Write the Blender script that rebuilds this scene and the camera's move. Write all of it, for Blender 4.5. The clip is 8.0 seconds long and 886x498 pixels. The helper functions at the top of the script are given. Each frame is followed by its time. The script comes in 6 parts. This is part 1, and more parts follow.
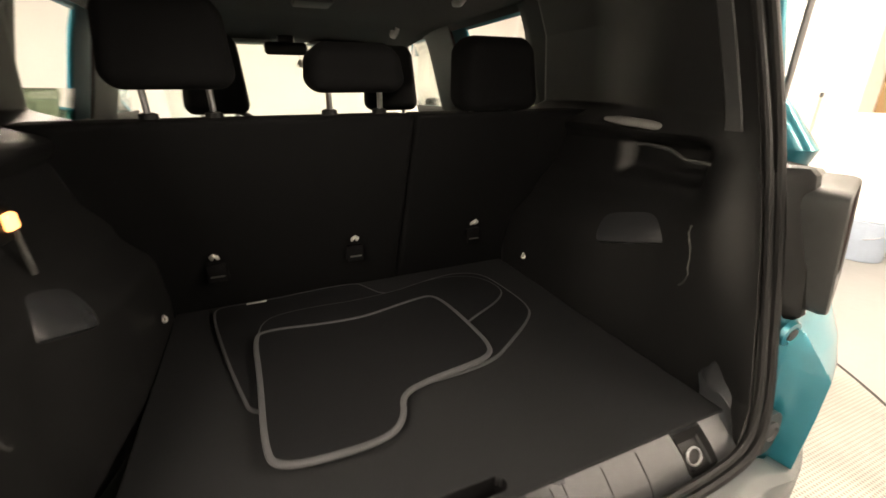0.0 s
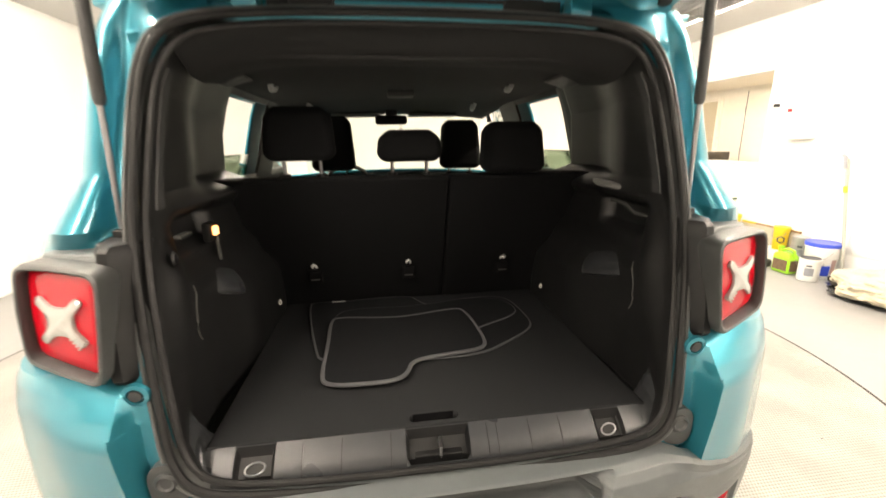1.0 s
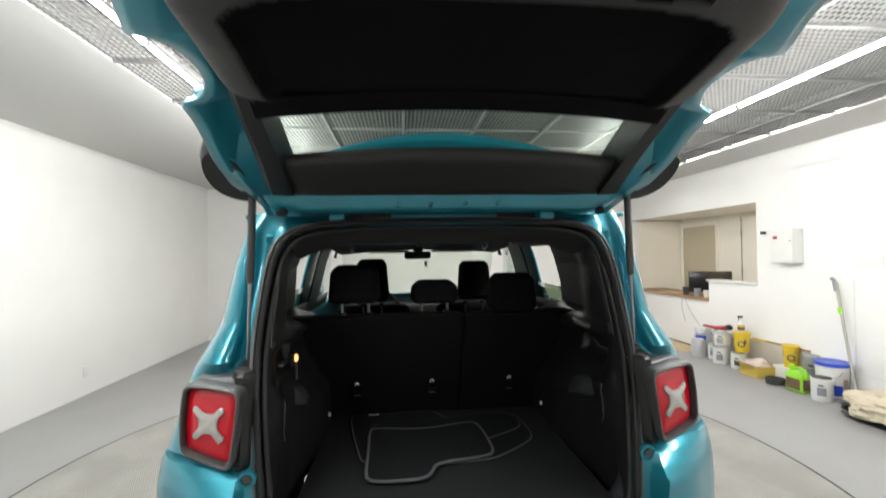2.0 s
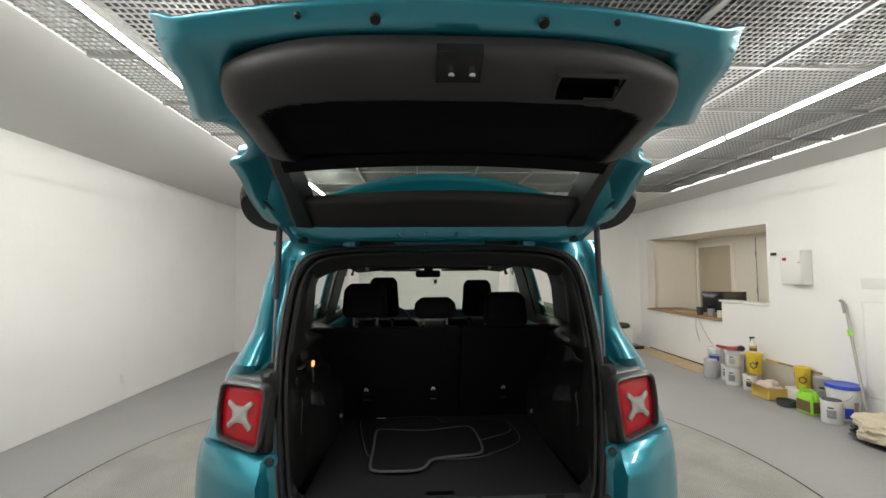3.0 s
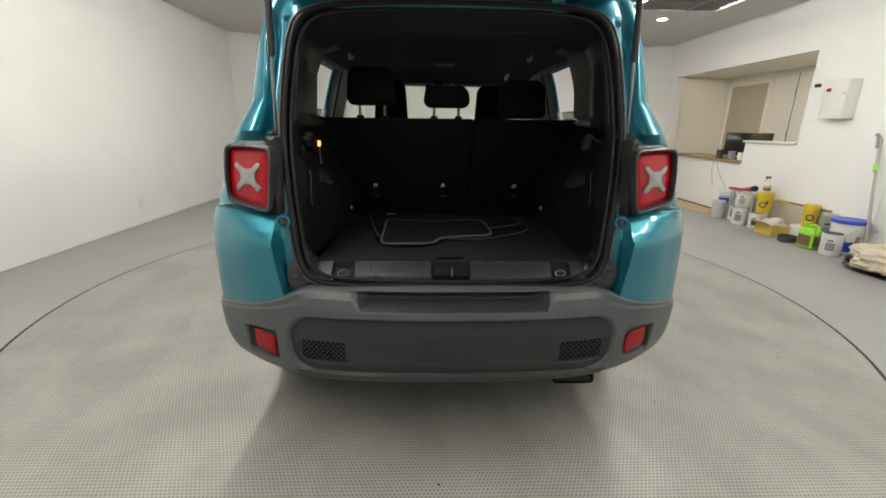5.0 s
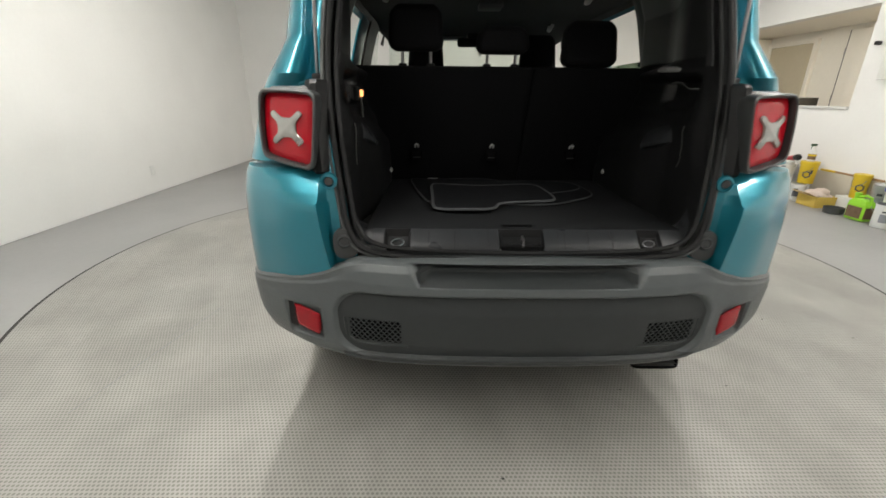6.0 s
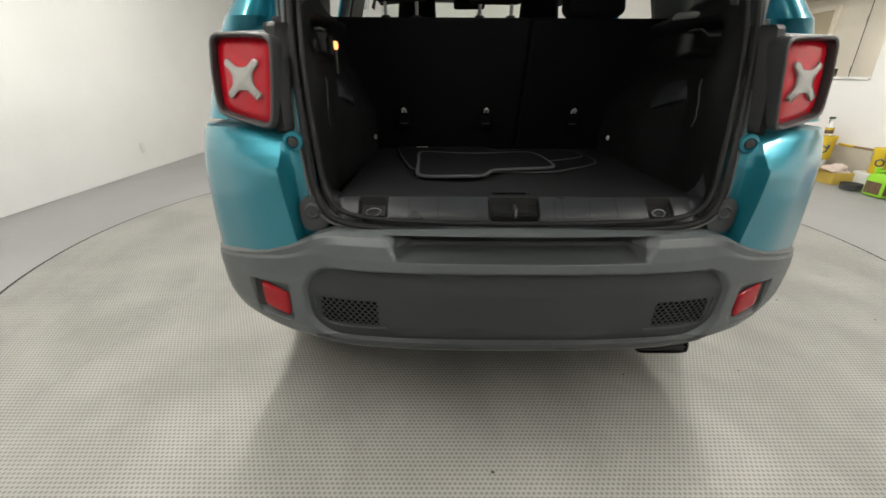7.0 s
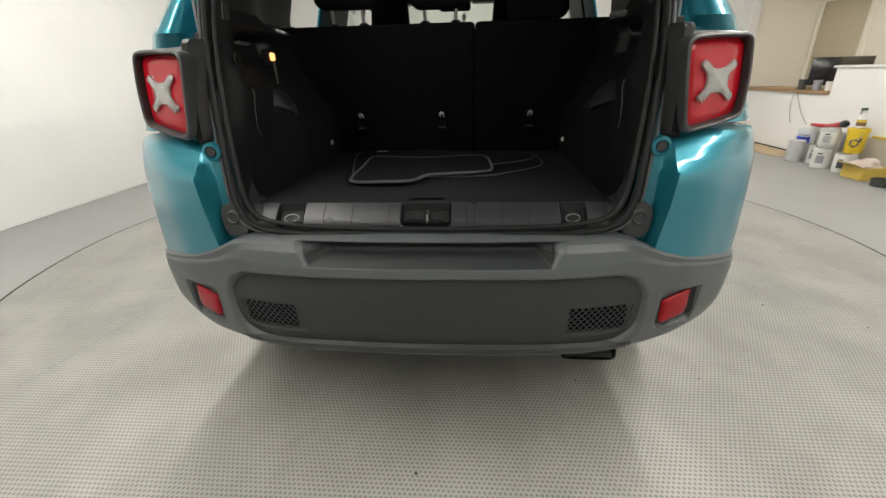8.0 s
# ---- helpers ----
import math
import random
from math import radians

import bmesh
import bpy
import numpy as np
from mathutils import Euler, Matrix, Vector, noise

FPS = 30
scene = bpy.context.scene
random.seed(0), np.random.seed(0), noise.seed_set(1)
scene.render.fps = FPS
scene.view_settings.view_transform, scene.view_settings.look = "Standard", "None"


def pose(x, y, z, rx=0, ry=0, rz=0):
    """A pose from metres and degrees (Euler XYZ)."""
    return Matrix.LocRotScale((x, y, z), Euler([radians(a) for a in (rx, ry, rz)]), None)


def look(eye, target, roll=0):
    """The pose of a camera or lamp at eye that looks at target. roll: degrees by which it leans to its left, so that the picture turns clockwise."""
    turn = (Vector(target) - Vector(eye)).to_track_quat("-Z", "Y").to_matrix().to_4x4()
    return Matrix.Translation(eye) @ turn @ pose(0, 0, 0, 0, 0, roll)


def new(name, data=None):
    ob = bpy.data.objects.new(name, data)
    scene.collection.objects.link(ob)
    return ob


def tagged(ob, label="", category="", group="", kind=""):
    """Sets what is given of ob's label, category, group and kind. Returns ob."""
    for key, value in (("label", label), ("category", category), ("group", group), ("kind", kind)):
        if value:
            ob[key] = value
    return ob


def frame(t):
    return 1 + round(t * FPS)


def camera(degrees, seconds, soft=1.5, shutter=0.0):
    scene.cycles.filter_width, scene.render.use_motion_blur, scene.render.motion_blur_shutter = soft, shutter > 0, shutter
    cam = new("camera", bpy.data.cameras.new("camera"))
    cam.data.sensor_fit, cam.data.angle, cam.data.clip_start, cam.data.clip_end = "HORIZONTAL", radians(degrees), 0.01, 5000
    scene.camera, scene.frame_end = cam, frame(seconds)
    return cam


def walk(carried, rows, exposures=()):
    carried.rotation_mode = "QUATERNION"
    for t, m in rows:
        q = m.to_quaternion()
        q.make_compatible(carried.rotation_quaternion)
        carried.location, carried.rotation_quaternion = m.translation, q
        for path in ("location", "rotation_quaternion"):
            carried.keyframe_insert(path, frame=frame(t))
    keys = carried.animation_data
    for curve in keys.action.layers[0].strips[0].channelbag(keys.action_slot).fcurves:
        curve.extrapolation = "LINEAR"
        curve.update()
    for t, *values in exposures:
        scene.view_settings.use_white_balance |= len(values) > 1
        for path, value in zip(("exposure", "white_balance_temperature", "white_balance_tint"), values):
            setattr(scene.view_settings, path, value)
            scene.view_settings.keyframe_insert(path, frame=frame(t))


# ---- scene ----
cam = camera(93.0, 8.0, shutter=0.4)
EXPOSURE = [(0.0, 1.58, 8000, 16), (0.5, 1.62, 8500, 18), (1.0, 1.68, 7700, 15), (1.5, 1.05, 6550, 10), (2.0, 0.62, 6250, 10),
            (3.3, 0.02, 6550, 10), (4.0, 0.1, 6600, 10), (4.7, 0.14, 6600, 10), (6.0, 0.34, 6500, 10), (8.0, 0.44, 6550, 10)]
PATH = [
    (0, (-0.224, -0.235, 1.343), (0.509, 1.485, 0.633), -0.3),
    (0.5, (-0.126, -0.46, 1.354), (0.304, 1.384, 0.71), -0.3),
    (1, (-0.104, -0.674, 1.398), (0.169, 1.245, 0.905), -0.8),
    (1.5, (-0.152, -0.921, 1.464), (0.083, 1.051, 1.228), -1.2),
    (2, (-0.151, -1.113, 1.553), (0.046, 0.877, 1.578), -1.0),
    (2.2, (-0.126, -1.184, 1.572), (0.044, 0.806, 1.673), -0.9),
    (3.3, (-0.071, -1.402, 1.573), (-0.003, 0.594, 1.678), 0.1),
    (3.4, (-0.07, -1.409, 1.563), (-0.012, 0.588, 1.636), 0.3),
    (3.5, (-0.076, -1.41, 1.549), (-0.014, 0.589, 1.575), 0.2),
    (4, (-0.075, -1.371, 1.419), (-0.005, 0.616, 1.205), 0.3),
    (4.5, (-0.071, -1.342, 1.347), (-0.003, 0.612, 0.925), 0.6),
    (4.7, (-0.073, -1.338, 1.307), (-0.008, 0.599, 0.815), 0.6),
    (5.8, (-0.206, -1.166, 1.193), (-0.172, 0.722, 0.535), 0.7),
    (6, (-0.268, -1.119, 1.177), (-0.241, 0.76, 0.491), 0.6),
    (6.5, (-0.323, -1.035, 1.112), (-0.288, 0.824, 0.376), 0.7),
    (7, (-0.205, -0.992, 1.098), (-0.198, 0.855, 0.332), 0.3),
    (7.5, (-0.004, -0.988, 1.106), (-0.057, 0.861, 0.345), -0.4),
    (8, (0.122, -0.992, 1.116), (-0.026, 0.849, 0.348), -1.5),
]
walk(cam, [(t, look(eye, target, roll)) for t, eye, target, roll in PATH],
     EXPOSURE)

# ---- world, lamps' strength, exposure ----
world = bpy.data.worlds.new("world")
scene.world = world
world.use_nodes = True
world.node_tree.nodes["Background"].inputs[0].default_value = (0.8, 0.85, 0.9, 1)
world.node_tree.nodes["Background"].inputs[1].default_value = 0.02
TUBE = 188.0
BOOTLAMP = 1.6


# ---- materials ----
def nodes_of(name):
    m = bpy.data.materials.new(name)
    m.use_nodes = True
    t = m.node_tree
    return m, t, t.nodes["Principled BSDF"]


def surface(name, base, rough=0.5, metal=0.0, vary=0.12, grain=40.0, bump=0.0, bump_scale=200.0, coat=0.0,
            stain=0.0, stain_scale=1.3, spec=0.5, coat_rough=0.05):
    """A surface with variation at a coarse and a fine scale, and fine relief."""
    m, t, b = nodes_of(name)
    geo = t.nodes.new("ShaderNodeTexCoord")
    n1 = t.nodes.new("ShaderNodeTexNoise")
    n1.inputs["Scale"].default_value, n1.inputs["Detail"].default_value = grain, 5
    n2 = t.nodes.new("ShaderNodeTexNoise")
    n2.inputs["Scale"].default_value, n2.inputs["Detail"].default_value = stain_scale, 6
    t.links.new(geo.outputs["Object"], n1.inputs["Vector"])
    t.links.new(geo.outputs["Object"], n2.inputs["Vector"])
    mix = t.nodes.new("ShaderNodeMix")
    mix.data_type = "RGBA"
    lo = [max(0, c * (1 - vary)) for c in base[:3]] + [1]
    hi = [min(1, c * (1 + vary)) for c in base[:3]] + [1]
    mix.inputs[6].default_value, mix.inputs[7].default_value = lo, hi
    t.links.new(n1.outputs["Fac"], mix.inputs[0])
    out = mix.outputs[2]
    if stain:
        ramp = t.nodes.new("ShaderNodeMapRange")
        ramp.inputs[1].default_value, ramp.inputs[2].default_value = 0.42, 0.68
        ramp.inputs[3].default_value, ramp.inputs[4].default_value = 0.0, stain
        t.links.new(n2.outputs["Fac"], ramp.inputs[0])
        mix2 = t.nodes.new("ShaderNodeMix")
        mix2.data_type = "RGBA"
        mix2.inputs[7].default_value = [c * 0.6 for c in base[:3]] + [1]
        t.links.new(ramp.outputs[0], mix2.inputs[0])
        t.links.new(out, mix2.inputs[6])
        out = mix2.outputs[2]
    t.links.new(out, b.inputs["Base Color"])
    rr = t.nodes.new("ShaderNodeMapRange")
    rr.inputs[3].default_value, rr.inputs[4].default_value = max(0, rough - 0.08), min(1, rough + 0.08)
    t.links.new(n2.outputs["Fac"], rr.inputs[0])
    t.links.new(rr.outputs[0], b.inputs["Roughness"])
    b.inputs["Metallic"].default_value = metal
    b.inputs["Specular IOR Level"].default_value = spec
    b.inputs["Coat Weight"].default_value = coat
    b.inputs["Coat Roughness"].default_value = coat_rough
    if bump:
        n3 = t.nodes.new("ShaderNodeTexNoise")
        n3.inputs["Scale"].default_value, n3.inputs["Detail"].default_value = bump_scale, 3
        t.links.new(geo.outputs["Object"], n3.inputs["Vector"])
        bp = t.nodes.new("ShaderNodeBump")
        bp.inputs["Strength"].default_value, bp.inputs["Distance"].default_value = bump, 0.002
        t.links.new(n3.outputs["Fac"], bp.inputs["Height"])
        t.links.new(bp.outputs["Normal"], b.inputs["Normal"])
    return m


def glowing(name, colour, strength):
    m, t, b = nodes_of(name)
    b.inputs["Base Color"].default_value = (*colour, 1)
    b.inputs["Emission Color"].default_value = (*colour, 1)
    b.inputs["Emission Strength"].default_value = strength
    return m


def pane_material(name, tint, gloss=0.5):
    """Thin window glass: clear, tinted, with a mirror's sheen at grazing angles."""
    m, t, b = nodes_of(name)
    t.nodes.remove(b)
    clear = t.nodes.new("ShaderNodeBsdfTransparent")
    clear.inputs[0].default_value = (*tint, 1)
    shine = t.nodes.new("ShaderNodeBsdfGlossy")
    shine.inputs["Roughness"].default_value = 0.02
    lw = t.nodes.new("ShaderNodeLayerWeight")
    lw.inputs[0].default_value = 0.5
    f = t.nodes.new("ShaderNodeMath")
    f.operation = "POWER"
    t.links.new(lw.outputs["Facing"], f.inputs[0])
    f.inputs[1].default_value = 4.0
    mix = t.nodes.new("ShaderNodeMixShader")
    t.links.new(f.outputs[0], mix.inputs[0])
    t.links.new(clear.outputs[0], mix.inputs[1])
    t.links.new(shine.outputs[0], mix.inputs[2])
    t.links.new(mix.outputs[0], t.nodes["Material Output"].inputs[0])
    return m


PAINT = surface("teal_paint", (0.011, 0.200, 0.268), 0.36, 0.58, 0.05, 900, coat=1.0, spec=0.5, coat_rough=0.11)
GREYPLASTIC = surface("grey_bumper_plastic", (0.090, 0.100, 0.103), 0.40, 0, 0.10, 60, 0.25, 900, stain=0.2, stain_scale=6)
LOWERPLASTIC = surface("dark_bumper_plastic", (0.026, 0.030, 0.031), 0.46, 0, 0.10, 60, 0.3, 900, stain=0.2, stain_scale=6)
SILLPLASTIC = surface("grey_sill_plastic", (0.029, 0.031, 0.034), 0.30, 0, 0.16, 60, 0.25, 700, stain=0.35, stain_scale=9)
PALEPLASTIC = surface("pale_grey_plastic", (0.20, 0.20, 0.195), 0.45, 0, 0.06, 40)
HANDLEGREY = surface("light_grey_handle_plastic", (0.40, 0.40, 0.39), 0.3, 0, 0.05, 40)
# near-black, for recesses whose shade is put into the colour
INSET = surface("black_inset_shade", (0.0045, 0.0045, 0.005), 0.9, 0, 0.25, 300, 0.4, 900, spec=0.08)
DARKPLASTIC = surface("dark_plastic", (0.038, 0.039, 0.040), 0.55, 0, 0.10, 60, 0.3, 900, stain=0.15, stain_scale=5)
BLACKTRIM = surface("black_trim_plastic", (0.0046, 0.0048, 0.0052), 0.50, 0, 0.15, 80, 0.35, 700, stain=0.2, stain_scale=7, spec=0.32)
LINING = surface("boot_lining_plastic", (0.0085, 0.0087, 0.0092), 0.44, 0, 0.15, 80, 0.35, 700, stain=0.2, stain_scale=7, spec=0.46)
GATETRIM = surface("gate_trim_plastic", (0.017, 0.0165, 0.016), 0.55, 0, 0.15, 80, 0.35, 700)
SURROUND = surface("grey_surround_plastic", (0.075, 0.078, 0.077), 0.40, 0, 0.12, 60, 0.25, 900)
LAMPFRAME = surface("dark_lamp_frame", (0.048, 0.050, 0.050), 0.42, 0, 0.10, 60, 0.25, 900)
RUBBER = surface("black_rubber", (0.012, 0.012, 0.0125), 0.55, 0, 0.1, 50, spec=0.25)
CARPET = surface("black_carpet", (0.0210, 0.0221, 0.0238), 0.95, 0, 0.35, 500, 0.8, 1500, spec=0.07)
MATFABRIC = surface("mat_carpet", (0.0128, 0.0135, 0.0150), 0.95, 0, 0.3, 600, 0.8, 1800, spec=0.08)
BINDING = surface("grey_binding", (0.070, 0.073, 0.078), 0.9, 0, 0.15, 400, 0.5, 1500)
DIMBINDING = surface("dark_grey_binding", (0.058, 0.061, 0.066), 0.9, 0, 0.15, 400, 0.5, 1500)
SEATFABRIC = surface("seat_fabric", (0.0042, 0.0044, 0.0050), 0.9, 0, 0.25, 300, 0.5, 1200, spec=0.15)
HEADLINER = surface("headliner_fabric", (0.0125, 0.0128, 0.0135), 0.95, 0, 0.15, 300, 0.3, 1200)
CHROME = surface("chrome", (0.75, 0.76, 0.77), 0.15, 1.0, 0.03, 40)
STEEL = surface("grey_steel", (0.32, 0.32, 0.33), 0.35, 1.0, 0.1, 60)
REDLENS = surface("red_lens", (0.40, 0.003, 0.012), 0.16, 0, 0.10, 30, coat=0.3, spec=0.35)
CLEARLENS = surface("frosted_white_lens", (0.31, 0.305, 0.285), 0.2, 0, 0.12, 60, 0.4, 160, coat=0.8)
REFLECTOR = surface("red_reflector", (0.30, 0.002, 0.008), 0.22, 0, 0.15, 300, 0.2, 500, coat=0.15, spec=0.3)
TYRE = surface("tyre_rubber", (0.022, 0.022, 0.022), 0.85, 0, 0.15, 60, 0.4, 300)
ALLOY = surface("alloy_rim", (0.35, 0.35, 0.36), 0.3, 0.9, 0.05, 50)
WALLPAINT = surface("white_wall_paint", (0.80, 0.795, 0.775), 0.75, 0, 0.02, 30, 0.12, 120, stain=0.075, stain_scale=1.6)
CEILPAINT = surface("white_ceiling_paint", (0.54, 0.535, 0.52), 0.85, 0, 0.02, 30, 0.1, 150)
PLENUM = surface("dark_plenum", (0.035, 0.035, 0.035), 0.95, 0, 0.3, 3)
MESHMETAL = surface("white_metal_mesh", (0.17, 0.17, 0.167), 0.5, 0, 0.08, 40)
OUTERFLOOR = surface("grey_floor_paint", (0.355, 0.355, 0.352), 0.5, 0, 0.05, 25, 0.15, 90, stain=0.18, stain_scale=0.9)
JOINT = surface("dark_joint", (0.05, 0.048, 0.045), 0.9)
TIMBER = surface("counter_wood", (0.32, 0.20, 0.10), 0.5, 0, 0.2, 20)
PLY = surface("bare_plywood", (0.55, 0.42, 0.26), 0.8, 0, 0.2, 14, stain=0.3, stain_scale=5)
BEIGEDOOR = surface("beige_door_paint", (0.52, 0.46, 0.34), 0.6, 0, 0.04, 20)
ALCOVE = surface("warm_wall_paint", (0.86, 0.82, 0.73), 0.8, 0, 0.03, 20)
BOXMETAL = surface("light_grey_enamel", (0.72, 0.72, 0.69), 0.4, 0, 0.03, 40)
BLACKGLOSS = surface("black_gloss_plastic", (0.012, 0.012, 0.013), 0.2, 0, 0.1, 40)
WHITEPLASTIC = surface("white_plastic", (0.74, 0.74, 0.72), 0.4, 0, 0.04, 30, stain=0.1, stain_scale=9)
BLUEPLASTIC = surface("blue_plastic", (0.03, 0.07, 0.50), 0.35, 0, 0.08, 40)
YELLOWPLASTIC = surface("yellow_plastic", (0.66, 0.46, 0.02), 0.4, 0, 0.06, 40)
GREENPLASTIC = surface("lime_green_plastic", (0.30, 0.66, 0.03), 0.4, 0, 0.06, 40)
DARKGREEN = surface("dark_green_plastic", (0.02, 0.07, 0.03), 0.4, 0, 0.1, 40)
REDPLASTIC = surface("red_plastic", (0.42, 0.02, 0.03), 0.35, 0, 0.08, 40)
TIN = surface("tin_can_metal", (0.48, 0.48, 0.47), 0.38, 0.8, 0.1, 30, stain=0.3, stain_scale=14)
CARD = surface("cardboard", (0.50, 0.36, 0.18), 0.85, 0, 0.1, 30)
YELLOWCARD = surface("yellow_card", (0.62, 0.44, 0.09), 0.8, 0, 0.08, 30)
RAG = surface("cream_cloth", (0.62, 0.55, 0.42), 0.95, 0, 0.15, 60, 0.8, 200)
PALECAN = surface("pale_grey_enamel", (0.55, 0.55, 0.56), 0.4, 0, 0.06, 30, stain=0.25, stain_scale=14)
CLEARPLASTIC = surface("milky_plastic", (0.60, 0.62, 0.66), 0.35, 0, 0.08, 40)
PINKPRINT = surface("dull_pink_print", (0.40, 0.26, 0.24), 0.6, 0, 0.15, 50)
PINKBAG = surface("pale_pink_plastic", (0.66, 0.55, 0.49), 0.4, 0, 0.15, 60, 0.8, 200)
LABELBROWN = surface("brown_print", (0.16, 0.10, 0.06), 0.6, 0, 0.35, 60, stain=0.5, stain_scale=30)
PALEBOARD = surface("pale_board", (0.50, 0.46, 0.38), 0.8, 0, 0.08, 20, stain=0.2, stain_scale=5)
PALEBLUE = surface("pale_blue_plastic", (0.42, 0.50, 0.62), 0.4, 0, 0.06, 40)
BLACKBAG = surface("black_bag_plastic", (0.02, 0.02, 0.02), 0.25, 0, 0.2, 60, 0.8, 60)
LABELWHITE = surface("paper_label", (0.66, 0.65, 0.62), 0.6, 0, 0.06, 50)
LABELGREY = surface("grey_print", (0.27, 0.28, 0.31), 0.6, 0, 0.25, 60, stain=0.4, stain_scale=30)
LABELDARK = surface("dark_print", (0.06, 0.06, 0.07), 0.6, 0, 0.1, 50)
POLE = surface("pale_pole", (0.40, 0.39, 0.34), 0.45, 0, 0.06, 40)
SOFTGREY = surface("soft_grey_trim", (0.05, 0.052, 0.05), 0.6, 0, 0.1, 50)
TUBELIGHT = glowing("tube_light", (1.0, 0.97, 0.90), TUBE)
SLIMLIGHT = glowing("slim_tube_light", (1.0, 0.97, 0.90), 25.0)
BOOTLIGHT = glowing("boot_lamp_glow", (1.0, 0.42, 0.14), BOOTLAMP)
DOWNLIGHT = glowing("downlight_glow", (1.0, 0.95, 0.86), 520.0)
# glow of the fill panel added in the office
OFFICEFILL = glowing("office_fill_glow", (1.0, 0.86, 0.66), 9.0)
GLASS = pane_material("green_glass", (0.56, 0.65, 0.54))
GATEGLASS = pane_material("gate_glass", (0.90, 0.95, 0.91))
SCREENGLASS = pane_material("windscreen_glass", (0.94, 0.97, 0.94))


def tread_material():
    """Grey painted steel plate: staggered rows of small oval dimples, their shade and streaks of light painted in."""
    m, t, b = nodes_of("tread_plate_paint")
    co = t.nodes.new("ShaderNodeTexCoord")
    sep = t.nodes.new("ShaderNodeSeparateXYZ")
    t.links.new(co.outputs["Object"], sep.inputs[0])

    def calc(op, a, b2=None):
        n = t.nodes.new("ShaderNodeMath")
        n.operation = op
        for i, v in enumerate((a, b2)):
            if v is None:
                continue
            if isinstance(v, (int, float)):
                n.inputs[i].default_value = v
            else:
                t.links.new(v, n.inputs[i])
        return n.outputs[0]
    # staggered rows of small round holes, 15 mm apart
    row = calc("MULTIPLY", sep.outputs[1], 1 / 0.0150)
    odd = calc("MULTIPLY", calc("MODULO", calc("ADD", calc("FLOOR", row), 4000.0), 2.0), 0.5)
    fx = calc("SUBTRACT", calc("FRACT", calc("ADD", calc("MULTIPLY", sep.outputs[0], 1 / 0.0148), odd)), 0.5)
    fy = calc("SUBTRACT", calc("FRACT", row), 0.5)
    far = calc("SQRT", calc("ADD", calc("MULTIPLY", fx, fx), calc("MULTIPLY", fy, fy)))
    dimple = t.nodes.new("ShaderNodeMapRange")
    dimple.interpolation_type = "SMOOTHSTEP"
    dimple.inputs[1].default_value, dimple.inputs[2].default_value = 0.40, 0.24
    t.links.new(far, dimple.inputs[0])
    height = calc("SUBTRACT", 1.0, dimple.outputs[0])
    # lighter streaks along STREAK: light between shadows painted into the colour
    turn = t.nodes.new("ShaderNodeMapping")
    turn.inputs["Rotation"].default_value = (0, 0, radians(STREAK))
    turn.vector_type = "TEXTURE"
    turn.inputs["Scale"].default_value = (1.6, 0.22, 1.0)
    t.links.new(co.outputs["Object"], turn.inputs["Vector"])
    n4 = t.nodes.new("ShaderNodeTexNoise")
    n4.inputs["Scale"].default_value, n4.inputs["Detail"].default_value = 1.0, 3
    t.links.new(turn.outputs["Vector"], n4.inputs["Vector"])
    n1 = t.nodes.new("ShaderNodeTexNoise")
    n1.inputs["Scale"].default_value, n1.inputs["Detail"].default_value = 2.3, 9
    n2 = t.nodes.new("ShaderNodeTexNoise")
    n2.inputs["Scale"].default_value, n2.inputs["Detail"].default_value = 30, 4
    t.links.new(co.outputs["Object"], n1.inputs["Vector"])
    t.links.new(co.outputs["Object"], n2.inputs["Vector"])
    ramp = t.nodes.new("ShaderNodeValToRGB")
    ramp.color_ramp.elements[0].position, ramp.color_ramp.elements[0].color = 0.40, (0.292, 0.285, 0.263, 1)
    ramp.color_ramp.elements[1].position, ramp.color_ramp.elements[1].color = 0.66, (0.393, 0.384, 0.356, 1)
    t.links.new(calc("ADD", calc("MULTIPLY", n1.outputs["Fac"], 0.72), calc("MULTIPLY", n4.outputs["Fac"], 0.28)), ramp.inputs[0])
    mix = t.nodes.new("ShaderNodeMix")
    mix.data_type, mix.blend_type = "RGBA", "MULTIPLY"
    mix.inputs[0].default_value = 1.0
    t.links.new(ramp.outputs[0], mix.inputs[6])
    # the dimples' shade is painted in: colour darkens with depth
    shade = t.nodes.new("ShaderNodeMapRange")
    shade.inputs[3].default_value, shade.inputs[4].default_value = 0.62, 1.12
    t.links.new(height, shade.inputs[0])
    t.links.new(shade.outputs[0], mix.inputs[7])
    # grime in blots and thin scratches
    n5 = t.nodes.new("ShaderNodeTexNoise")
    n5.inputs["Scale"].default_value, n5.inputs["Detail"].default_value = 5.0, 10
    n5.inputs["Roughness"].default_value = 0.7
    t.links.new(co.outputs["Object"], n5.inputs["Vector"])
    grime = t.nodes.new("ShaderNodeMapRange")
    grime.inputs[1].default_value, grime.inputs[2].default_value = 0.52, 0.72
    grime.inputs[3].default_value, grime.inputs[4].default_value = 0.0, 0.24
    t.links.new(n5.outputs["Fac"], grime.inputs[0])
    dirty = t.nodes.new("ShaderNodeMix")
    dirty.data_type = "RGBA"
    dirty.inputs[7].default_value = (0.17, 0.165, 0.15, 1)
    t.links.new(grime.outputs[0], dirty.inputs[0])
    t.links.new(mix.outputs[2], dirty.inputs[6])
    t.links.new(dirty.outputs[2], b.inputs["Base Color"])
    b.inputs["Roughness"].default_value = 0.45
    bp = t.nodes.new("ShaderNodeBump")
    bp.inputs["Strength"].default_value, bp.inputs["Distance"].default_value = 0.4, 0.002
